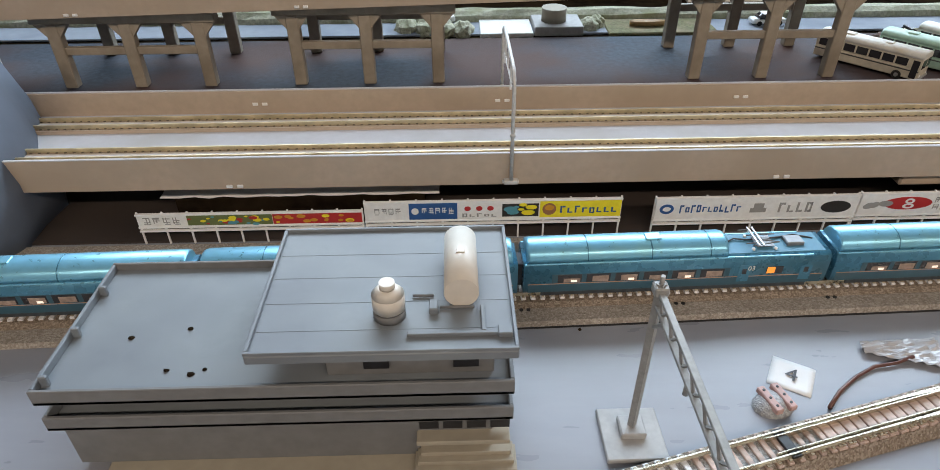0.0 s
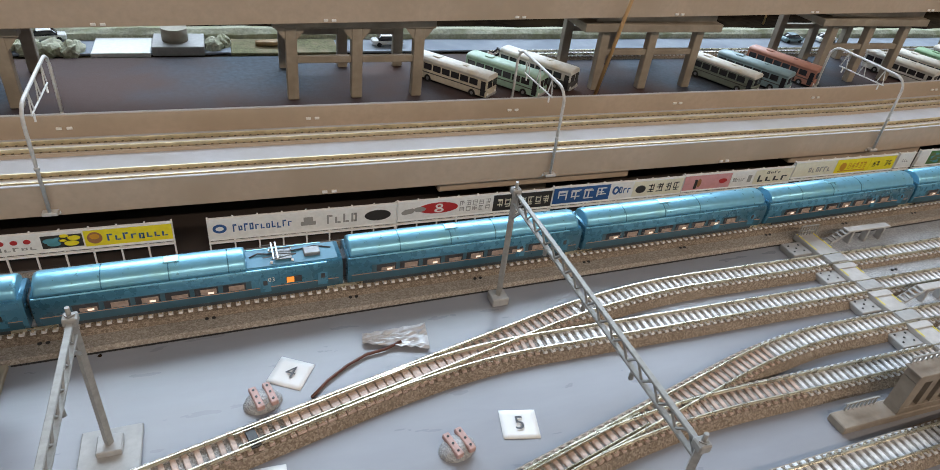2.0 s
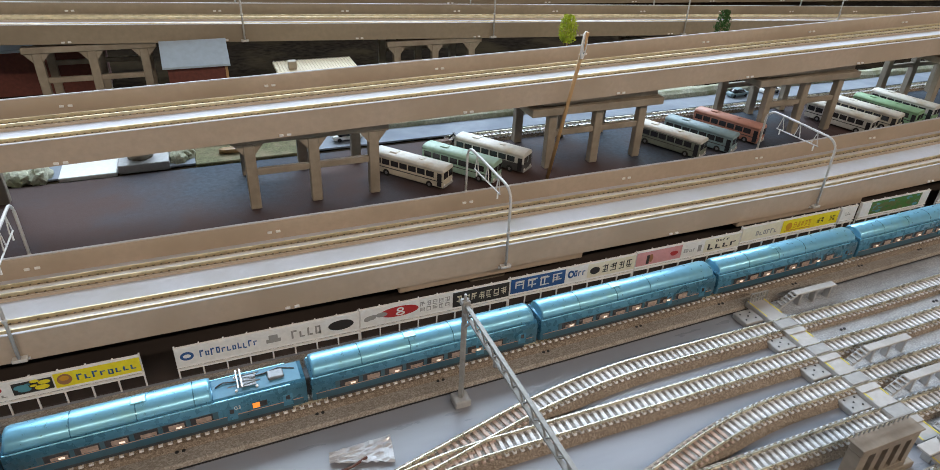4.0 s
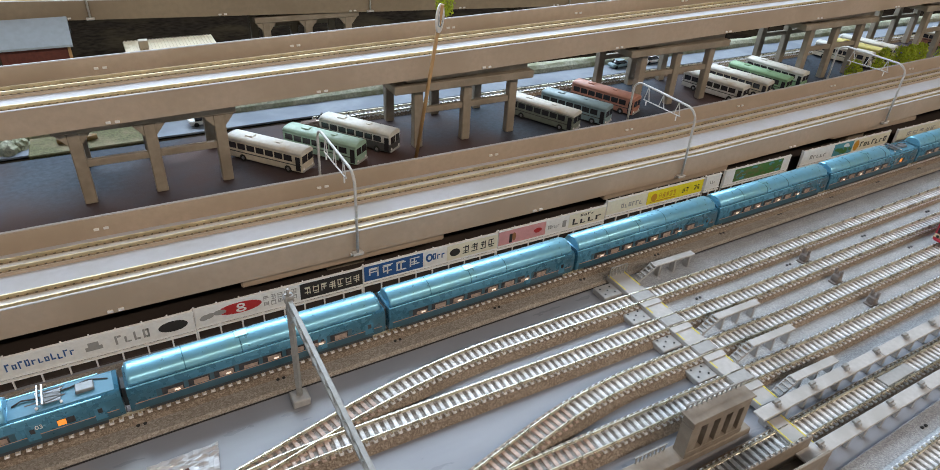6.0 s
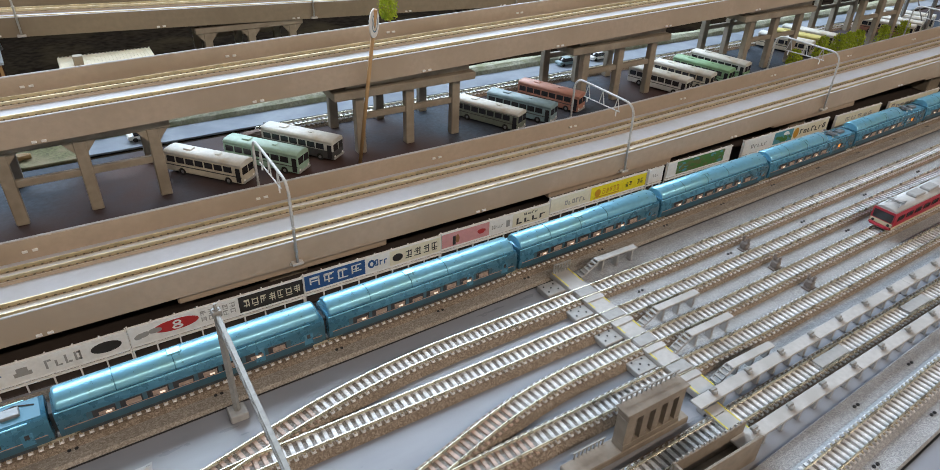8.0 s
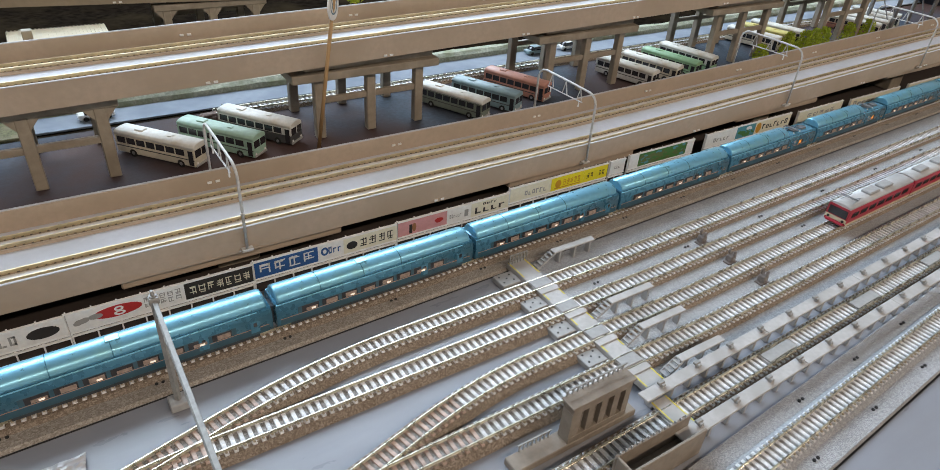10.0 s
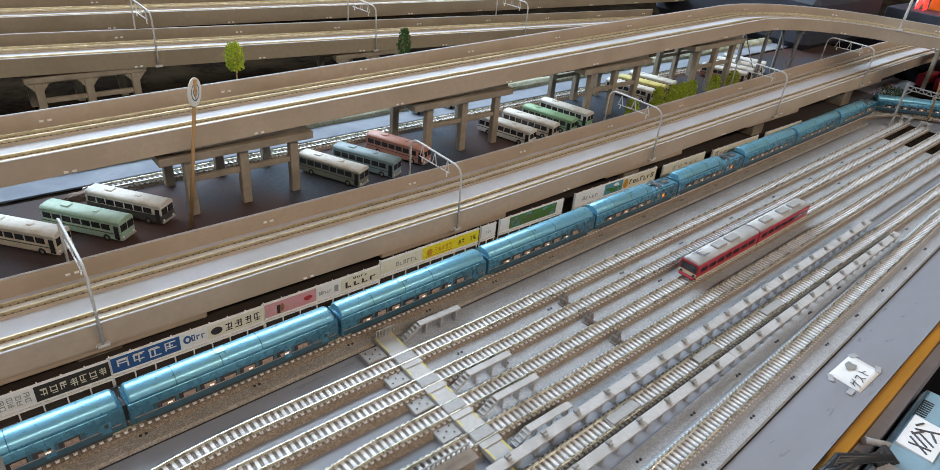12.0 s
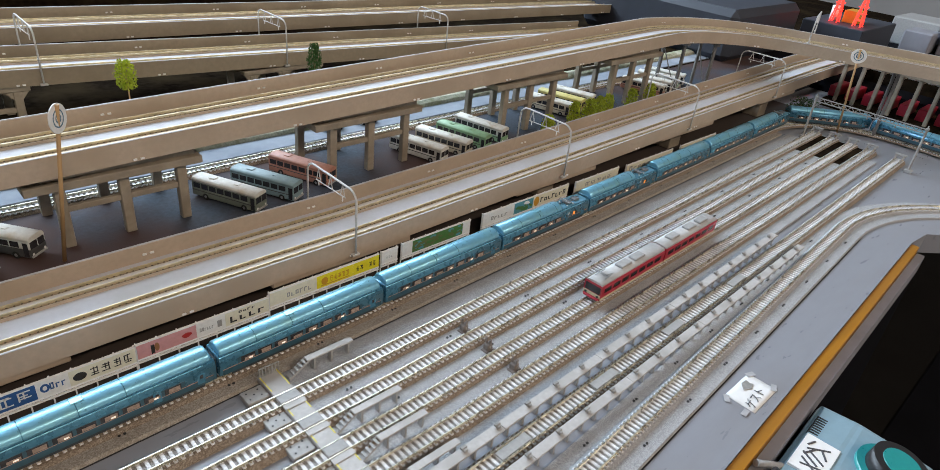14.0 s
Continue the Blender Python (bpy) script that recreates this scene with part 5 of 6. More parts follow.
join_rod(bm, (0, 0, 11.4), (0, 0, 13.6), 2.5, 20)
part("drum", bm, M_TANK, silo)
for a in range(0, 360, 60):
    part("leg", rod((4.2 * math.cos(radians(a)), 4.2 * math.sin(radians(a)), 2.8), (4.2 * math.cos(radians(a)), 4.2 * math.sin(radians(a)), 3.8), 0.7, 6), M_BLD_D, silo)
pipe = thing("roof_pipework", "grey pipework and boxes between the roof tanks", "pipework", "", mpose(0, 0, 57.1))
part("duct", box(-324, -293, -140, -138.6, 0, 1.4, 0.2), M_BLD, pipe)
part("duct", box(-301, -299.6, -138.6, -127, 0, 1.4, 0.2), M_BLD, pipe)
part("valve_box", box(-296, -291.5, -141, -137, 0, 2, 0.3), M_BLD, pipe)
part("valve_box", box(-317.5, -314.5, -130, -125, 0, 2.6, 0.3), M_BLD, pipe)
part("thin_pipe", rod((-314, -127, 0.6), (-303, -127, 0.6), 0.5), M_BLD_D, pipe)
part("thin_pipe", rod((-323, -121, 0.6), (-316, -121, 0.6), 0.5), M_BLD_D, pipe)

crumbs = random.Random(9)
for k in range(9):
    bm = bmesh.new()
    bmesh.ops.create_icosphere(bm, subdivisions=1, radius=1)
    for v in bm.verts:
        v.co *= crumbs.uniform(0.6, 1.3)
    r = crumbs.uniform(0.5, 1.1)
    onroof = k < 6
    where = (-425 + crumbs.uniform(0, 55), -140 + crumbs.uniform(0, 30), 42.6) if onroof else (crumbs.uniform(-330, -180), crumbs.uniform(-100, -70), 0.3)
    bm.transform(Matrix.Translation(where) @ Matrix.Diagonal((1.3 * r, 1.0 * r, 0.6 * r, 1)))
    tagged(part("crumb", bm, M_DARK), "small dark crumb of scenery foam", "crumb", "loose crumbs")


# ---------------------------------------------------------------- buses
M_TYRE = material("rubber", (0.02, 0.02, 0.02), 0.8)
BUS = {"cream": (0.62, 0.57, 0.46), "mint": (0.34, 0.50, 0.40), "white": (0.66, 0.66, 0.63), "olive": (0.20, 0.23, 0.19), "bluegrey": (0.24, 0.34, 0.37), "brick": (0.46, 0.22, 0.16),
       "green": (0.26, 0.44, 0.26), "yellow": (0.62, 0.55, 0.20), "dark": (0.07, 0.07, 0.07)}
BUS_M = {k: material("bus_" + k, v, 0.5, vary=0.10, scale=250, second=tuple(c * 0.72 for c in v), second_scale=70, second_lo=0.5, second_hi=0.8) for k, v in BUS.items()}
BUS_ROOF = material("stained_bus_roof", (0.70, 0.69, 0.64), 0.55, vary=0.08, scale=300, second=(0.52, 0.42, 0.28), second_scale=45, second_lo=0.52, second_hi=0.75)


def bus(label, x, y, turn, side, lower, roof=None):
    """A model bus 70 mm long, its front at +x."""
    t = thing("bus", label, "bus", "buses in the bus park", mpose(x, y, 27, 0, 0, turn))
    L, W = 35.0, 8.2
    part("lower_body", box(-L, L, -W, W, 2.2, 9.4, 0.6), BUS_M[lower], t)
    part("upper_body", box(-L, L, -W, W, 9.4, 16.4, 0.5), BUS_M[side], t)
    prof = [(-8.2, 16.2), (-7.7, 18.4), (-5.8, 19.6), (0, 20.1), (5.8, 19.6), (7.7, 18.4), (8.2, 16.2)]
    rf = part("roof", loft([-L, -L + 1.2, L - 1.2, L], prof, lambda q: (0.97, 0.94, 16.2) if abs(q) > L - 0.5 else (1, 1, 16.2)), roof or BUS_ROOF, t)
    part("roof_vent", box(-20, -13, -3, 3, 19.6, 20.8, 0.4), roof or BUS_ROOF, rf)
    part("roof_vent", box(8, 12, -2, 2, 19.7, 20.6, 0.3), roof or BUS_ROOF, rf)
    for s in (-1, 1):
        for i in range(7):
            wx = -29 + i * 8.6
            part("window", box(wx - 3.7, wx + 3.7, s * W - 0.12, s * W + 0.12, 10.2, 15.2, 0.1), M_GLASS, t)
        part("door", box(29.4, 33.6, s * W - 0.14, s * W + 0.14, 3.2, 15.0, 0.1), M_GLASS, t)
        part("side_stripe", box(-L + 0.5, L - 0.5, s * W - 0.06, s * W + 0.08, 7.4, 8.2), BUS_M["dark"], t)
        for wx in (-20, 22):
            w = part("wheel", rod((wx, s * (W - 2.4), 3.1), (wx, s * (W + 0.1), 3.1), 3.1, 18), M_TYRE, t)
            part("hub", rod((wx, s * W, 3.1), (wx, s * (W + 0.25), 3.1), 1.4, 10), M_STEEL, w)
        part("headlight", rod((L - 0.3, s * 5.8, 5), (L + 0.3, s * 5.8, 5), 1.0, 10), M_WHITE, t)
    part("windscreen", box(L - 0.25, L + 0.2, -7.2, 7.2, 9.6, 15.6, 0.15), M_GLASS, t)
    part("screen_pillar", box(L - 0.1, L + 0.3, -0.3, 0.3, 9.6, 15.6), BUS_M[side], t)
    part("rear_window", box(-L - 0.2, -L + 0.2, -6.6, 6.6, 11, 15.6, 0.1), M_GLASS, t)
    part("bumper", box(L - 0.3, L + 0.9, -7.8, 7.8, 2.4, 4.2, 0.3), M_CONC, t)
    return t


bus("cream model bus with dark stripes and a stained roof", -17, 152, -50, "cream", "cream")
bus("mint green model bus with a green roof", 27, 150, -52, "mint", "mint", BUS_M["mint"])
bus("white-roofed model bus with a dark lower body", 61, 161, -53, "white", "dark")
bus("white-roofed olive model bus", 239, 143, -64, "olive", "olive")
bus("plain blue-grey model bus with small windows", 277, 144, -63, "bluegrey", "bluegrey", BUS_M["bluegrey"])
bus("faded brick red model bus with a red roof", 322, 155, -66, "brick", "brick", BUS_M["brick"])
bus("white and grey model bus", 462, 140, -73, "white", "white")
bus("cream model bus in a row of four", 501, 141, -73, "cream", "cream")
bus("green model bus in a row of four", 535, 143, -75, "green", "green", BUS_M["green"])
bus("white and green model bus with a roof box", 572, 150, -77, "white", "green")
bus("cream model bus behind the bushes", 728, 172, -74, "cream", "cream")
bus("yellow model bus behind the bushes", 760, 176, -74, "yellow", "yellow", BUS_M["yellow"])
bus("pale yellow model bus at the end of its row", 792, 182, -74, "cream", "yellow")
bus("brick red model bus in the far row", 950, 160, -70, "cream", "brick")
bus("cream and white model bus in the far row", 982, 166, -70, "white", "cream")
bus("green-sided model bus in the far row", 1014, 172, -70, "white", "green")
bus("white model bus at the very end", 1046, 180, -70, "white", "white")


# ---------------------------------------------------------------- plants
def leafy(name, label, category, x, y, z, trunk, crown, wide, colour, seed, group=""):
    """A small model tree or bush: stem, twigs and many torn foam leaves."""
    rng = random.Random(seed)
    t = thing(name, label, category, group, mpose(x, y, z))
    bm = join_rod(bmesh.new(), (0, 0, 0), (0.6, 0, trunk + crown * 0.5), 1.3, 7, 0.5)
    for k in range(5):
        a = rng.uniform(0, math.tau)
        zz = trunk + crown * rng.uniform(0.0, 0.4)
        join_rod(bm, (0, 0, zz), (wide * 0.7 * math.cos(a), wide * 0.7 * math.sin(a), zz + crown * 0.25), 0.5, 5, 0.2)
    part("stem", bm, M_WOOD, t)
    verts, faces = [], []
    for _ in range(900):
        u = rng.random()
        r = wide * math.sqrt(rng.random()) * (0.55 + 0.7 * math.sin(math.pi * min(1, u * 0.85 + 0.12))) * rng.uniform(0.75, 1.1)
        a = rng.uniform(0, math.tau)
        c = Vector((r * math.cos(a), r * math.sin(a), trunk + u * crown))
        q = Euler((rng.uniform(0, 6), rng.uniform(0, 6), rng.uniform(0, 6))).to_matrix()
        s = rng.uniform(0.9, 1.9)
        base = len(verts)
        for p in ((-s, 0, 0), (0, -0.6 * s, 0.3 * s), (s, 0, 0), (0, 0.6 * s, 0.3 * s)):
            verts.append(tuple((c + q @ Vector(p)) * MM))
        faces.append((base, base + 1, base + 2, base + 3))
    me = bpy.data.meshes.new("foliage")
    me.from_pydata(verts, [], faces)
    me.materials.append(colour)
    o = new("foliage", me)
    o.parent = t
    return t


M_LEAF_Y = material("yellow_green_foam", (0.46, 0.54, 0.04), 0.9, vary=0.35, scale=500, second=(0.30, 0.40, 0.035), second_scale=120)
M_LEAF_D = material("dark_green_foam", (0.05, 0.12, 0.03), 0.9, vary=0.35, scale=500)
leafy("tree", "small yellow-green foam model tree with a brown trunk", "tree", 219, 318, 26, 60, 29, 9, M_LEAF_Y, 11)
leafy("tree", "small dark green foam model tree", "tree", 438, 318, 26, 50, 36, 8, M_LEAF_D, 12)
for k, (bx, by) in enumerate(((642, 104), (696, 106), (724, 103), (746, 103), (766, 103), (826, 104), (876, 106))):
    leafy("bush", "rounded yellow-green foam bush beside the viaduct wall", "bush", bx, by - 3, 27, 3, 37 if k else 28, 8, M_LEAF_Y, 20 + k, "bushes along the bus park")
leafy("bush", "dark green bush under the end of the low viaduct", "bush", 1215, -8, 0, 2, 26, 24, M_LEAF_D, 40)

# ---------------------------------------------------------------- signs on sticks
M_RING = material("blue_grey_print", (0.08, 0.17, 0.25), 0.5)


def round_sign(label, base, top, turn):
    t = thing("round_sign", label, "sign", "round signs on sticks", mpose(*base))
    d = Vector(top) - Vector(base)
    part("stick", rod((0, 0, 0), d, 1.5, 10), M_WOOD, t, "thin wooden stick")
    disc = part("disc", rod((0, -0.5, 0), (0, 0.5, 0), 10.5, 36), M_WHITE, t, "white round disc")
    disc.matrix_basis = Matrix.Translation((d - d.normalized() * 10) * MM) @ Matrix.Rotation(radians(turn), 4, "Z")
    for s in (-1, 1):
        bm = bmesh.new()
        for r0, r1 in ((6.6, 5.5), (3.4, 2.2)):
            k = 32
            a = [[bm.verts.new((r * math.cos(i * math.tau / k), s * 0.62, r * math.sin(i * math.tau / k))) for i in range(k)] for r in (r0, r1)]
            for i in range(k):
                bm.faces.new((a[0][i], a[0][(i + 1) % k], a[1][(i + 1) % k], a[1][i]))
        part("ring_print", bm, M_RING, disc)
    return t


round_sign("round white sign with a blue ring on a stick", (94, 117, 27), (109, 107, 152), 47)
round_sign("round white sign beside the yard's far end", (1135, -93, 2.4), (1106, -88, 143), -75)

# ---------------------------------------------------------------- behind the bus park
track("brown rusty siding at the rear edge of the bus park", [(38, 214), (900, 214)] + arc(900, 214 - 190, 190, 90, 40, 10)[1:], 29.6, bed=16, depth=27.1, near=(40, 700))
stop = thing("buffer_stop", "brown rubble heap with a black buffer stop", "buffer stop", "", mpose(36, 212, 27))
bm = bmesh.new()
bmesh.ops.create_icosphere(bm, subdivisions=3, radius=1)
for v in bm.verts:
    v.co *= 1 + 0.25 * noise.noise(v.co * 3)
bm.transform(Matrix.Diagonal((14, 7, 5, 1)))
part("rubble", bm, material("brown_rubble", (0.22, 0.15, 0.12), 0.9, vary=0.3, scale=500, bump=0.6), stop)
bm = join_rod(bmesh.new(), (4, -4, 3), (10, -4, 8), 0.9, 6)
join_rod(bm, (4, 4, 3), (10, 4, 8), 0.9, 6)
join_box(bm, 9, 11, -6, 6, 6.6, 8.6, 0.2)
join_rod(bm, (11, -5, 7.6), (20, -5, 3), 0.8, 6)
part("buffer_frame", bm, M_BLACK, stop)

bank = bmesh.new()
n = 120
rows_ = []
for j, (yy, zz) in enumerate(((262.2, 26.2), (264, 32), (270, 35), (280, 34), (286, 26.2))):
    rows_.append([bank.verts.new((-1000 + 2300 * i / n, yy + 1.2 * noise.noise((i * 0.7, j, 0)), zz + 2.0 * noise.noise((i * 0.5, j * 2, 5)))) for i in range(n + 1)])
for a, b2 in zip(rows_, rows_[1:]):
    for i in range(n):
        bank.faces.new((a[i], a[i + 1], b2[i + 1], b2[i]))
structure("bank", bank, M_BANK, "low pale cream scenery bank behind the road", "bank")
for nm, x0, x1, y0, y1, z1 in (("plinth", -286, -244, 226.5, 268, 29.6), ("plinth", -243, -204, 229, 262, 33.5)):
    tagged(part(nm, box(x0, x1, y0, y1, 26.1, z1, 0.5), M_WHITE if z1 < 31 else M_CONC), "plain pale slab at the edge of the bus park", "slab")
tagged(part("storage_tank", rod((-226, 246, 33.6), (-226, 246, 44), 10, 24), M_SAND), "sand-coloured round tank on a pale slab", "tank")
for k, (rx_, ry_, rs) in enumerate(((-300, 238, 9), (-314, 240, 10), (-330, 242, 9), (-197, 244, 8), (-190, 250, 7), (-345, 246, 10))):
    bm = bmesh.new()
    bmesh.ops.create_icosphere(bm, subdivisions=3, radius=1)
    for v in bm.verts:
        v.co *= 1 + 0.3 * noise.noise(v.co * 2.2 + Vector((k, 0, 0)))
    bm.transform(Matrix.Translation((rx_, ry_, 28)) @ Matrix.Diagonal((rs, rs * 1.3, 8, 1)))
    tagged(part("rock", bm, M_BANK), "pale cream rock with moss at its foot", "rock", "pale rocks")
M_GRASS = material("brown_grass", (0.16, 0.15, 0.07), 0.95, vary=0.35, scale=500, second=(0.26, 0.21, 0.12), second_scale=60, bump=0.6)
structure("grass_patch", box(-184, -96, 226, 262, 26.1, 29, 0.8), M_GRASS, "brown-green grass patch behind the bus park", "grass")
boat = thing("rowing_boat", "small brown wooden boat on the grass", "boat", "", mpose(-150, 244, 29))
part("hull", loft([-14, -10, 0, 10, 15], [(-4, 4), (-2.6, 0.2), (2.6, 0.2), (4, 4), (3, 4), (0, 1.4), (-3, 4)], lambda q: (max(0.15, 1 - (abs(q) / 16) ** 3), 1, 0)), M_WOOD, boat)
part("thwart", box(-2, 1, -3, 3, 2.6, 3.4), M_WOOD, boat)


def small_car(label, x, y, turn, mat):
    t = thing("car", label, "car", "small parked cars", mpose(x, y, 28, 0, 0, turn))
    part("body", box(-14, 14, -5.6, 5.6, 1.4, 5.4, 1.0), mat, t)
    part("cabin", loft([-9, -6, 4, 8], [(-5.1, 5.2), (-4.5, 8.8), (4.5, 8.8), (5.1, 5.2)], lambda q: (1, 0.25 if abs(q + 0.5) > 7 else 1, 5.2)), M_GLASS, t)
    part("car_roof", box(-6, 4, -4.4, 4.4, 8.7, 9.3, 0.3), mat, t)
    for s in (-1, 1):
        for wx in (-8.5, 8.5):
            part("wheel", rod((wx, s * 4.4, 2), (wx, s * 5.7, 2), 2.0, 14), M_TYRE, t)
    return t


small_car("white model car on the pale road", -50, 247, 2, M_WHITE)
small_car("dark blue model car under the viaduct", 420, 250, 2, BUS_M["bluegrey"])
small_car("white model car on the road further on", 470, 250, 4, M_WHITE)
small_car("pale model car by the rocks", -320, 262, 10, M_WHITE)

# houses under the distant viaduct
M_BLUE_ROOF = material("pale_blue_roof_tiles", (0.36, 0.44, 0.52), 0.5, vary=0.06, scale=200)
M_BRICK = material("dark_red_wall", (0.13, 0.04, 0.03), 0.8, vary=0.2, scale=300)
house = thing("house", "dark red model house with a pale blue roof", "house", "", mpose(-170, 362, 26))
part("wall", box(-27, 27, 0, 40, 0, 48, 0.4), M_BRICK, house)
bm = bmesh.new()
v = [bm.verts.new(p) for p in ((-31, -5, 47), (31, -5, 47), (31, 20, 66), (-31, 20, 66), (31, 45, 47), (-31, 45, 47), (-31, -5, 49), (31, -5, 49), (31, 20, 68), (-31, 20, 68), (31, 45, 49), (-31, 45, 49))]
for f in ((0, 1, 2, 3), (3, 2, 4, 5), (6, 7, 8, 9), (9, 8, 10, 11), (0, 1, 7, 6), (4, 5, 11, 10), (0, 3, 9, 6), (3, 5, 11, 9), (1, 2, 8, 7), (2, 4, 10, 8)):
    bm.faces.new([v[i] for i in f])
part("roof", bm, M_BLUE_ROOF, house)
part("door", box(-8, 2, -0.6, 0.2, 0, 22, 0.2), M_WHITE, house)
part("window", box(8, 20, -0.6, 0.2, 12, 24, 0.2), M_GLASS, house)
part("corner_post", box(26, 28.5, -1, 1.5, 0, 48), M_WOOD, house)
store = thing("storehouse", "white-walled model storehouse with a ribbed cream roof", "storehouse", "", mpose(-58, 338, 26))
part("wall", box(-36, 36, -22, 22, 0, 43, 0.4), M_WHITE, store)
rf = part("roof", box(-40, 40, -26, 26, 43, 46, 0.4), M_CREAM, store)
for i in range(26):
    part("roof_rib", box(-39 + i * 3.1, -38 + i * 3.1, -26, 26, 46, 46.8), M_CREAM, rf)
part("chimney", box(-28, -20, -6, 2, 46, 54, 0.4), M_SAND, store)
part("window", box(-10, 10, -22.5, -21.8, 16, 30, 0.2), M_GLASS, store)
van = thing("delivery_van", "red model van with a yellow roof", "van", "", mpose(-258, 352, 26, 0, 0, -90))
part("body", box(-18, 18, -9, 9, 3, 20, 1), M_RED, van)
part("van_roof", box(-14, 16, -8.5, 8.5, 20, 27, 1.2), BUS_M["yellow"], van)
part("windscreen", box(17.6, 18.4, -7.5, 7.5, 11, 18, 0.2), M_GLASS, van)
for s in (-1, 1):
    for wx in (-11, 11):
        part("wheel", rod((wx, s * 7.4, 3.4), (wx, s * 9.2, 3.4), 3.4, 14), M_TYRE, van)
shop = thing("platform_building", "long pale-roofed low building under the distant viaduct", "building", "", mpose(-330, 480, 26))
part("wall", box(-90, 70, -20, 20, 0, 46, 0.4), M_BRICK, shop)
part("roof", box(-95, 75, -26, 26, 46, 49, 0.4), M_BLUE_ROOF, shop)
structure("backdrop_board", box(-1000, 2600, 760, 775, -25, 150), M_DARK, "dark brown board at the rear of the layout", "backdrop")

# ---------------------------------------------------------------- left end
M_ABUT = material("blue_grey_cloth", (0.16, 0.19, 0.24), 0.8, vary=0.1, scale=120, second=(0.12, 0.14, 0.18), second_scale=14, bump=0.3)
bm = bmesh.new()
prof = [(-660, 0), (-526, 0), (-525, 14), (-527, 30), (-532, 52), (-540, 78), (-550, 96), (-660, 110)]
rings = [[bm.verts.new((x + 2.5 * noise.noise((x * 0.05, yy * 0.06, z * 0.05)) - (12 if abs(yy - 8) > 40 else 0), yy, z + 0.2)) for x, z in prof] for yy in (-40, -34, -14, 8, 30, 52, 60)]
for a, b2 in zip(rings, rings[1:]):
    for i in range(len(prof)):
        k = (i + 1) % len(prof)
        bm.faces.new((a[i], a[k], b2[k], b2[i])).smooth = True
bm.faces.new(rings[0])
bm.faces.new(rings[-1])
tagged(part("cloth_cover", bm, M_ABUT), "draped blue-grey cloth cover over the end of the tracks", "cover")
bm = bmesh.new()
n = 40
g = [[bm.verts.new((-467 + 150 * i / n, 17 + j * 4 + 1.5 * noise.noise((i * 0.4, j, 0)), 12.4 + 1.0 * noise.noise((i * 0.35, j * 0.8, 9)))) for i in range(n + 1)] for j in range(5)]
for j in range(4):
    for i in range(n):
        bm.faces.new((g[j][i], g[j][i + 1], g[j + 1][i + 1], g[j + 1][i])).smooth = True
o = part("paper_sheet", bm, M_PAPER)
o.modifiers.new("thickness", "SOLIDIFY").thickness = 0.0005
tagged(o, "creased white paper strip lying under the low viaduct", "paper")
tagged(part("paper_support", box(-460, -325, 18, 34, 1.2, 11.0, 0.5), M_DARK), "dark wooden block under the paper strip", "block")

# ---------------------------------------------------------------- silver train on the high viaduct
M_SILVER = material("silver_car", (0.55, 0.56, 0.57), 0.35, metal=0.5, vary=0.08)
for k in range(2):
    t = thing("commuter_car", "silver commuter train car with an orange waist stripe", "train car", "silver commuter train", mpose(-385 - 139 * k, 136.5, up_z(-385 - 139 * k) + 15.0, 0, -1.35, 0))
    part("body", loft([-66, 66], [(-9, 2.8), (-9.2, 15.5), (-8, 17.4), (8, 17.4), (9.2, 15.5), (9, 2.8)], lambda q: (1, 1, 0), False), M_SILVER, t)
    part("roof", loft([-65.5, 65.5], [(-8.2, 17.2), (-6, 19), (0, 19.8), (6, 19), (8.2, 17.2)], lambda q: (1, 1, 0)), M_ROOF_G, t)
    for ax in (-25, 25):
        part("air_conditioner", box(ax - 12, ax + 12, -5, 5, 19.2, 22, 0.8), M_WHITE, t)
    for s in (-1, 1):
        part("waist_stripe", box(-66, 66, s * 9.15 - 0.12, s * 9.15 + 0.12, 7.2, 8.6), INKS["orange"], t)
        for i in range(6):
            part("window", box(-58 + i * 20, -45 + i * 20, s * 9.2 - 0.15, s * 9.2 + 0.15, 9.6, 14, 0.1), M_GLASS, t)
    part("underframe", box(-62, 62, -7, 7, 0.6, 2.9, 0.3), M_UNDER, t)

# ---------------------------------------------------------------- right end
for yy in (Y1, Y2, Y3, Y4, yp(1118)):
    t = thing("track_stop", "grey buffer stop at the end of a yard track", "buffer stop", "buffer stops of the yard", mpose(1118, fan(yy, 1118) if yy > -190 else yy, 4.6))
    part("beam", box(-1.5, 1.5, -8, 8, 6, 9.5, 0.4), M_CONC, t)
    for s in (-5, 5):
        part("strut", rod((0, s, 8), (-16, s, 2.6), 1.0, 4), M_CONC, t)
        part("upright", box(-1, 1, s - 1, s + 1, 0, 6.2, 0.2), M_CONC, t)
for y0, y1 in ((-113, -99), (-140, -127), (-168, -155)):
    structure("bare_ground", box(1010, 1116, y0 + 22, y1 + 22, 2.3, 2.7), M_DARK, "dark bare strip between the yard tracks", "ground")
hall = thing("station_hall", "brown-framed model station hall with red seats inside", "station hall", "", mpose(1310, -120, 0))
part("floor_slab", box(0, 190, -150, 120, 0.1, 14, 0.6), M_DARK, hall)
for i in range(9):
    yy = -140 + i * 30
    part("column", box(2, 9, yy - 3, yy + 3, 14, 78, 0.5), M_PIER, hall)
    part("roof_beam", box(0, 190, yy - 3, yy + 3, 78, 84, 0.4), M_PIER, hall)
    part("skylight", box(14, 60, yy + 5, yy + 23, 80, 82, 0.2), M_WHITE, hall)
    part("red_seat_block", box(30, 90, yy + 6, yy + 22, 14, 34, 0.8), M_RED, hall)
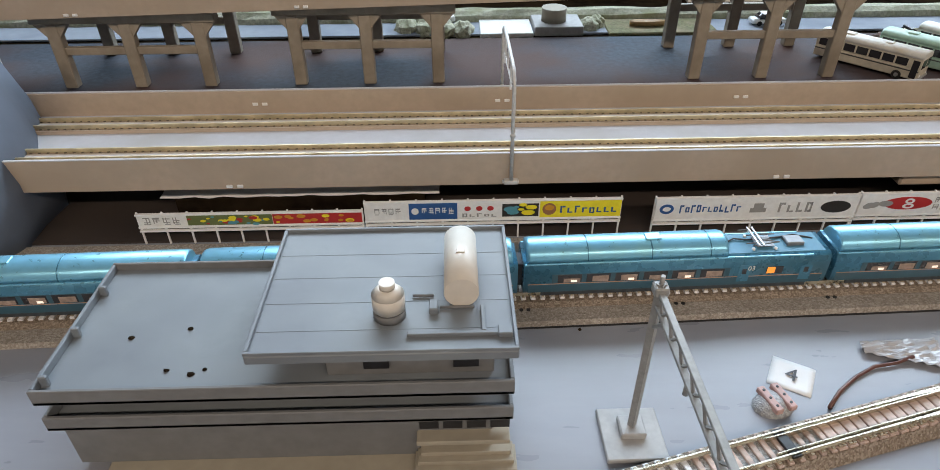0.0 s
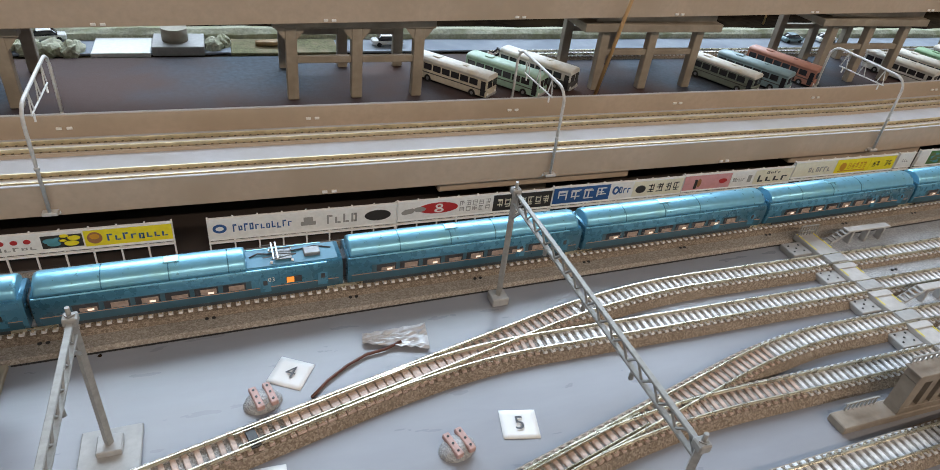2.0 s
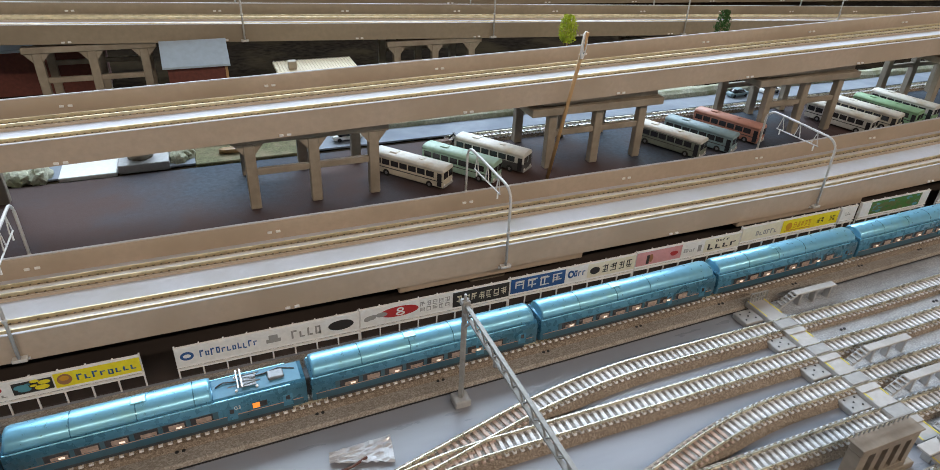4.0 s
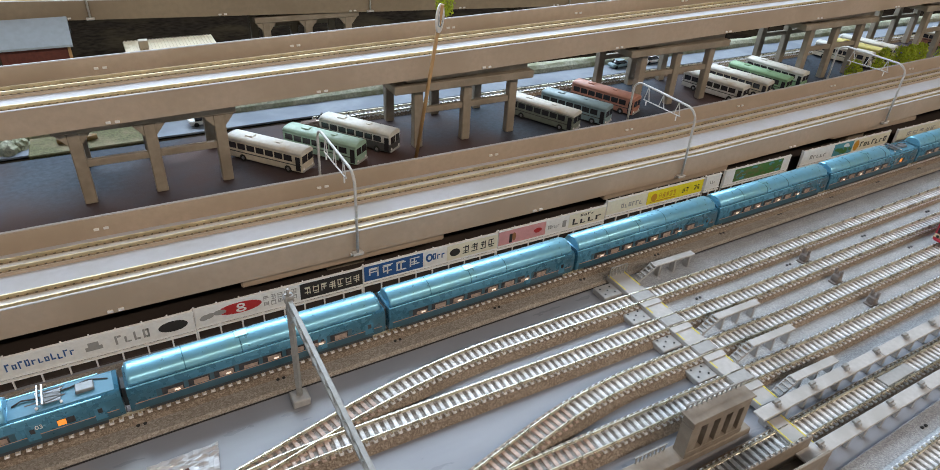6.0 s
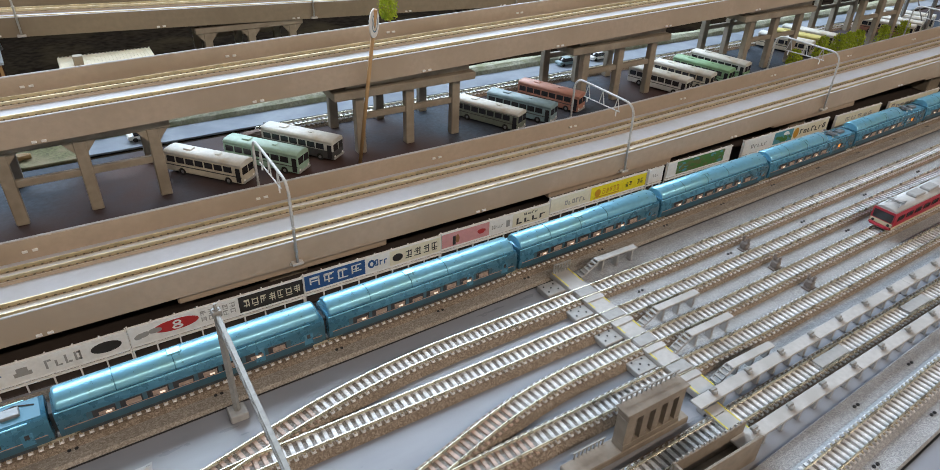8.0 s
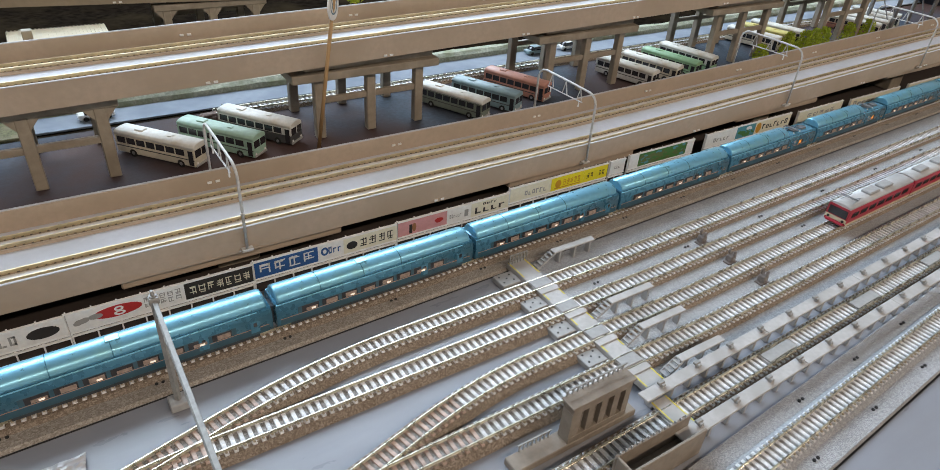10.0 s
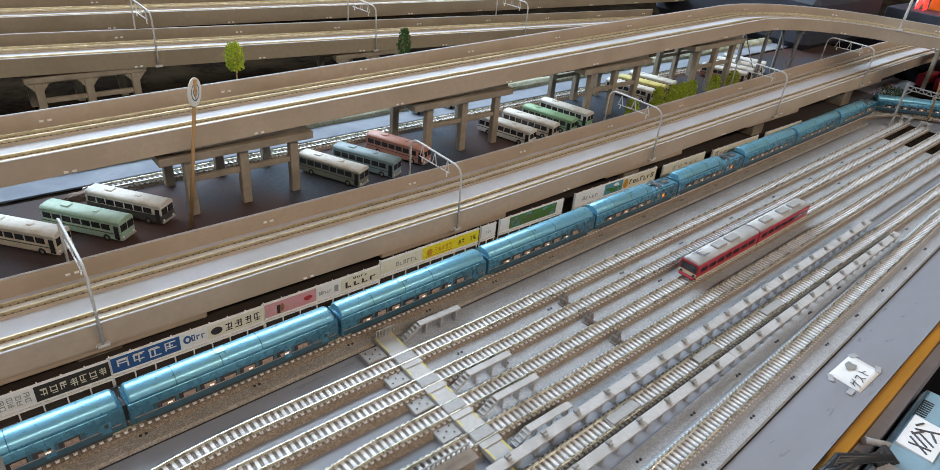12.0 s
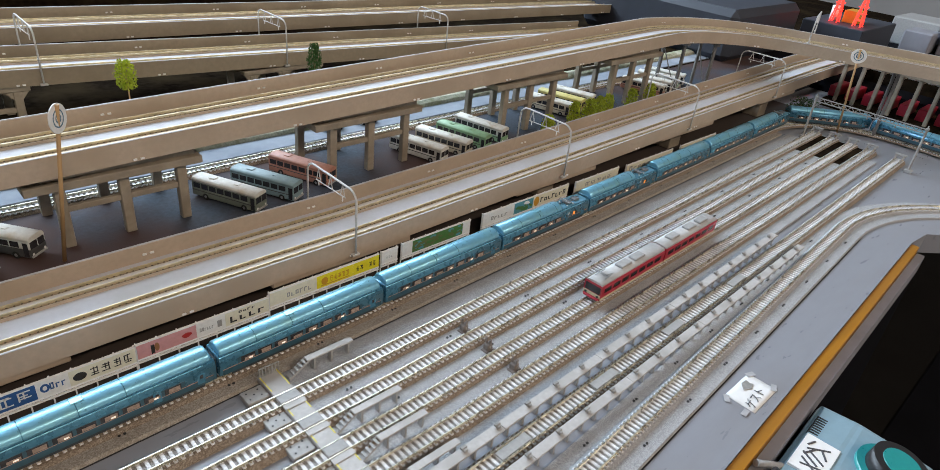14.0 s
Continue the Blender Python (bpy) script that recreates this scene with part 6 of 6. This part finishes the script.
part("front_beam", box(-2, 12, -150, 120, 84.2, 92, 0.5), M_PIER, hall)
part("rear_wall", box(186, 190, -150, 120, 14, 90, 0.3), M_DARK, hall)
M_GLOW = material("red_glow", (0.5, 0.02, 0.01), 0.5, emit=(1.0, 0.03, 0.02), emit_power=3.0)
M_NAVY = material("dark_blue_sheet", (0.035, 0.04, 0.055), 0.6, vary=0.15, scale=30)
tower = thing("red_lit_tower", "red glowing lattice towers on a dark deck", "tower", "", mpose(1690, 120, 26))
part("deck", box(-70, 160, -60, 70, 0, 70, 1.5), M_NAVY, tower)
for tx, ty in ((-20, -30), (-20, 20)):
    bm = bmesh.new()
    for s, q in ((-1, -1), (-1, 1), (1, -1), (1, 1)):
        join_rod(bm, (tx + s * 8, ty + q * 8, 70), (tx + s * 2, ty + q * 2, 140), 1.6, 6)
    for zz in (82, 96, 110):
        join_box(bm, tx - 8, tx + 8, ty - 8, ty + 8, zz, zz + 1.6)
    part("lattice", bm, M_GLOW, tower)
part("cabin", box(0, 50, -20, 12, 70, 96, 1), INKS["orange"], tower)
part("funnel", rod((10, 34, 70), (10, 34, 100), 9, 20), M_WHITE, tower)
hill = bmesh.new()
join_box(hill, 1290, 1600, 190, 560, 26, 128, 14)
tagged(part("covered_crate", hill, M_NAVY), "large dark blue covered crate behind the curve", "crate")
for k, (cx, cy, cz, w) in enumerate(((2050, -60, 70, 60), (2100, 60, 66, 70), (2010, -170, 62, 55), (2180, -10, 60, 80), (1990, 30, 50, 40))):
    o = part("storage_box", box(cx - w, cx + w, cy - w * 0.8, cy + w * 0.8, 26, 26 + cz, 3), M_CONC if k % 2 else M_SHELF)
    tagged(o, "pale storage box on the far table", "box", "pale boxes on the far table")
structure("far_table", box(1421, 2600, -420, 224, -25, 25.8), M_PIT, "black far table top", "table")
structure("pit_floor", box(-1000, 2600, -2000, -323, -779, -775), M_PIT, "black floor of the operating pit", "floor")
structure("pit_curtain", edge_strip(13, 16, -775, -31), M_PIT, "black curtain below the table edge", "curtain")

# ---------------------------------------------------------------- power controller
M_CTRL = material("pale_blue_case", (0.24, 0.36, 0.43), 0.35, vary=0.04, scale=200, coat=0.2)
M_TEAL = material("teal_dial", (0.02, 0.30, 0.30), 0.3, vary=0.05, coat=0.4)
c = thing("power_controller", "pale blue power controller with a teal dial", "controller", "", mpose(489, -322, -64, 0, 0, 2.5))
bm = bmesh.new()
prof = [(0, 0), (0, 45), (-2.5, 52), (-30, 54), (-80, 50), (-118, 36), (-124, 26), (-124, 0)]
rings = [[bm.verts.new((x, yy * f, z * g)) for yy, z in prof] for x, f, g in ((0, 0.985, 0.96), (-4, 1, 1), (-166, 1, 1), (-170, 0.985, 0.96))]
for a, b2 in zip(rings, rings[1:]):
    for i in range(len(prof)):
        k = (i + 1) % len(prof)
        bm.faces.new((a[i], a[k], b2[k], b2[i]))
bm.faces.new(rings[0])
bm.faces.new(rings[-1])
bmesh.ops.bevel(bm, geom=[e for e in bm.edges if e.calc_length() > 60], offset=3, segments=2, affect="EDGES")
case = part("case", bm, M_CTRL, c)
for i in range(8):
    part("vent_slot", box(-19.5 - i * 3, -18 - i * 3, -12, -4.5, 50.2, 52.75), M_BLACK, case)
lab = part("paper_label", box(-85, -45, -29, -6, 52.3, 54.6, 0.1), M_PAPER, c, "white paper label with scribbled bars")
bm = bmesh.new()
for sx, sy, ex, ey in ((-81, -24, -72, -11), (-79, -12, -75, -25), (-74, -22, -66, -10), (-70, -25, -63, -14), (-68, -11, -58, -16), (-64, -25, -55, -19), (-61, -11, -52, -24), (-57, -10, -50, -13)):
    join_rod(bm, (sx, sy, 54.6), (ex, ey, 54.6), 0.8, 6)
part("scribble_bars", bm, M_INK, lab)
dial = part("dial", rod((-36, -60, 48), (-36, -63, 64), 19, 40), M_BLACK, c, "black round dial with a teal cap")
part("dial_ring", rod((-36, -60, 46), (-36, -60.8, 55), 24, 40), M_TEAL, dial)
part("dial_cap", rod((-36, -62.8, 63), (-36, -63.1, 64.6), 13, 36), M_TEAL, dial)
structure("controller_shelf", box(250, 560, -460, -323, -74, -64.2), M_PIT, "black shelf under the controller", "shelf")
cab = thing("cable_bundle", "black cable bundle with a pale plug over the table edge", "cable")
for k in range(6):
    o = 3.2 * k
    part("cable", join_tube(bmesh.new(), [(302 + o, -312 - o * 0.4, -5 + k % 3), (324 + o, -316, -2 + k), (350 + o, -322 - o, 0 + k), (370 + o, -330, -6), (380 + o * 0.5, -340 - o, -24), (372, -360 - o, -60)], 2.6, 8), M_BLACK, cab)
part("plug", rod((380, -319, -5), (402, -330, -14), 2.6, 12), M_CONC, cab, "pale plug sleeve")
tagged(part("plastic_pouch", box(352, 384, -352, -330, -24, -10, 4), M_TAPE), "crumpled clear plastic pouch beside the cables", "pouch")
for k in range(7):
    jx = 214 + 17 * k
    part("cable", join_tube(bmesh.new(), [(jx, -309 - 3 * (k % 2), -6), (jx + 14, -316 - k, 2 + k % 3), (jx + 30, -312 - 2 * k, 0), (jx + 44, -322, -3)], 3.0, 8), M_BLACK, cab)
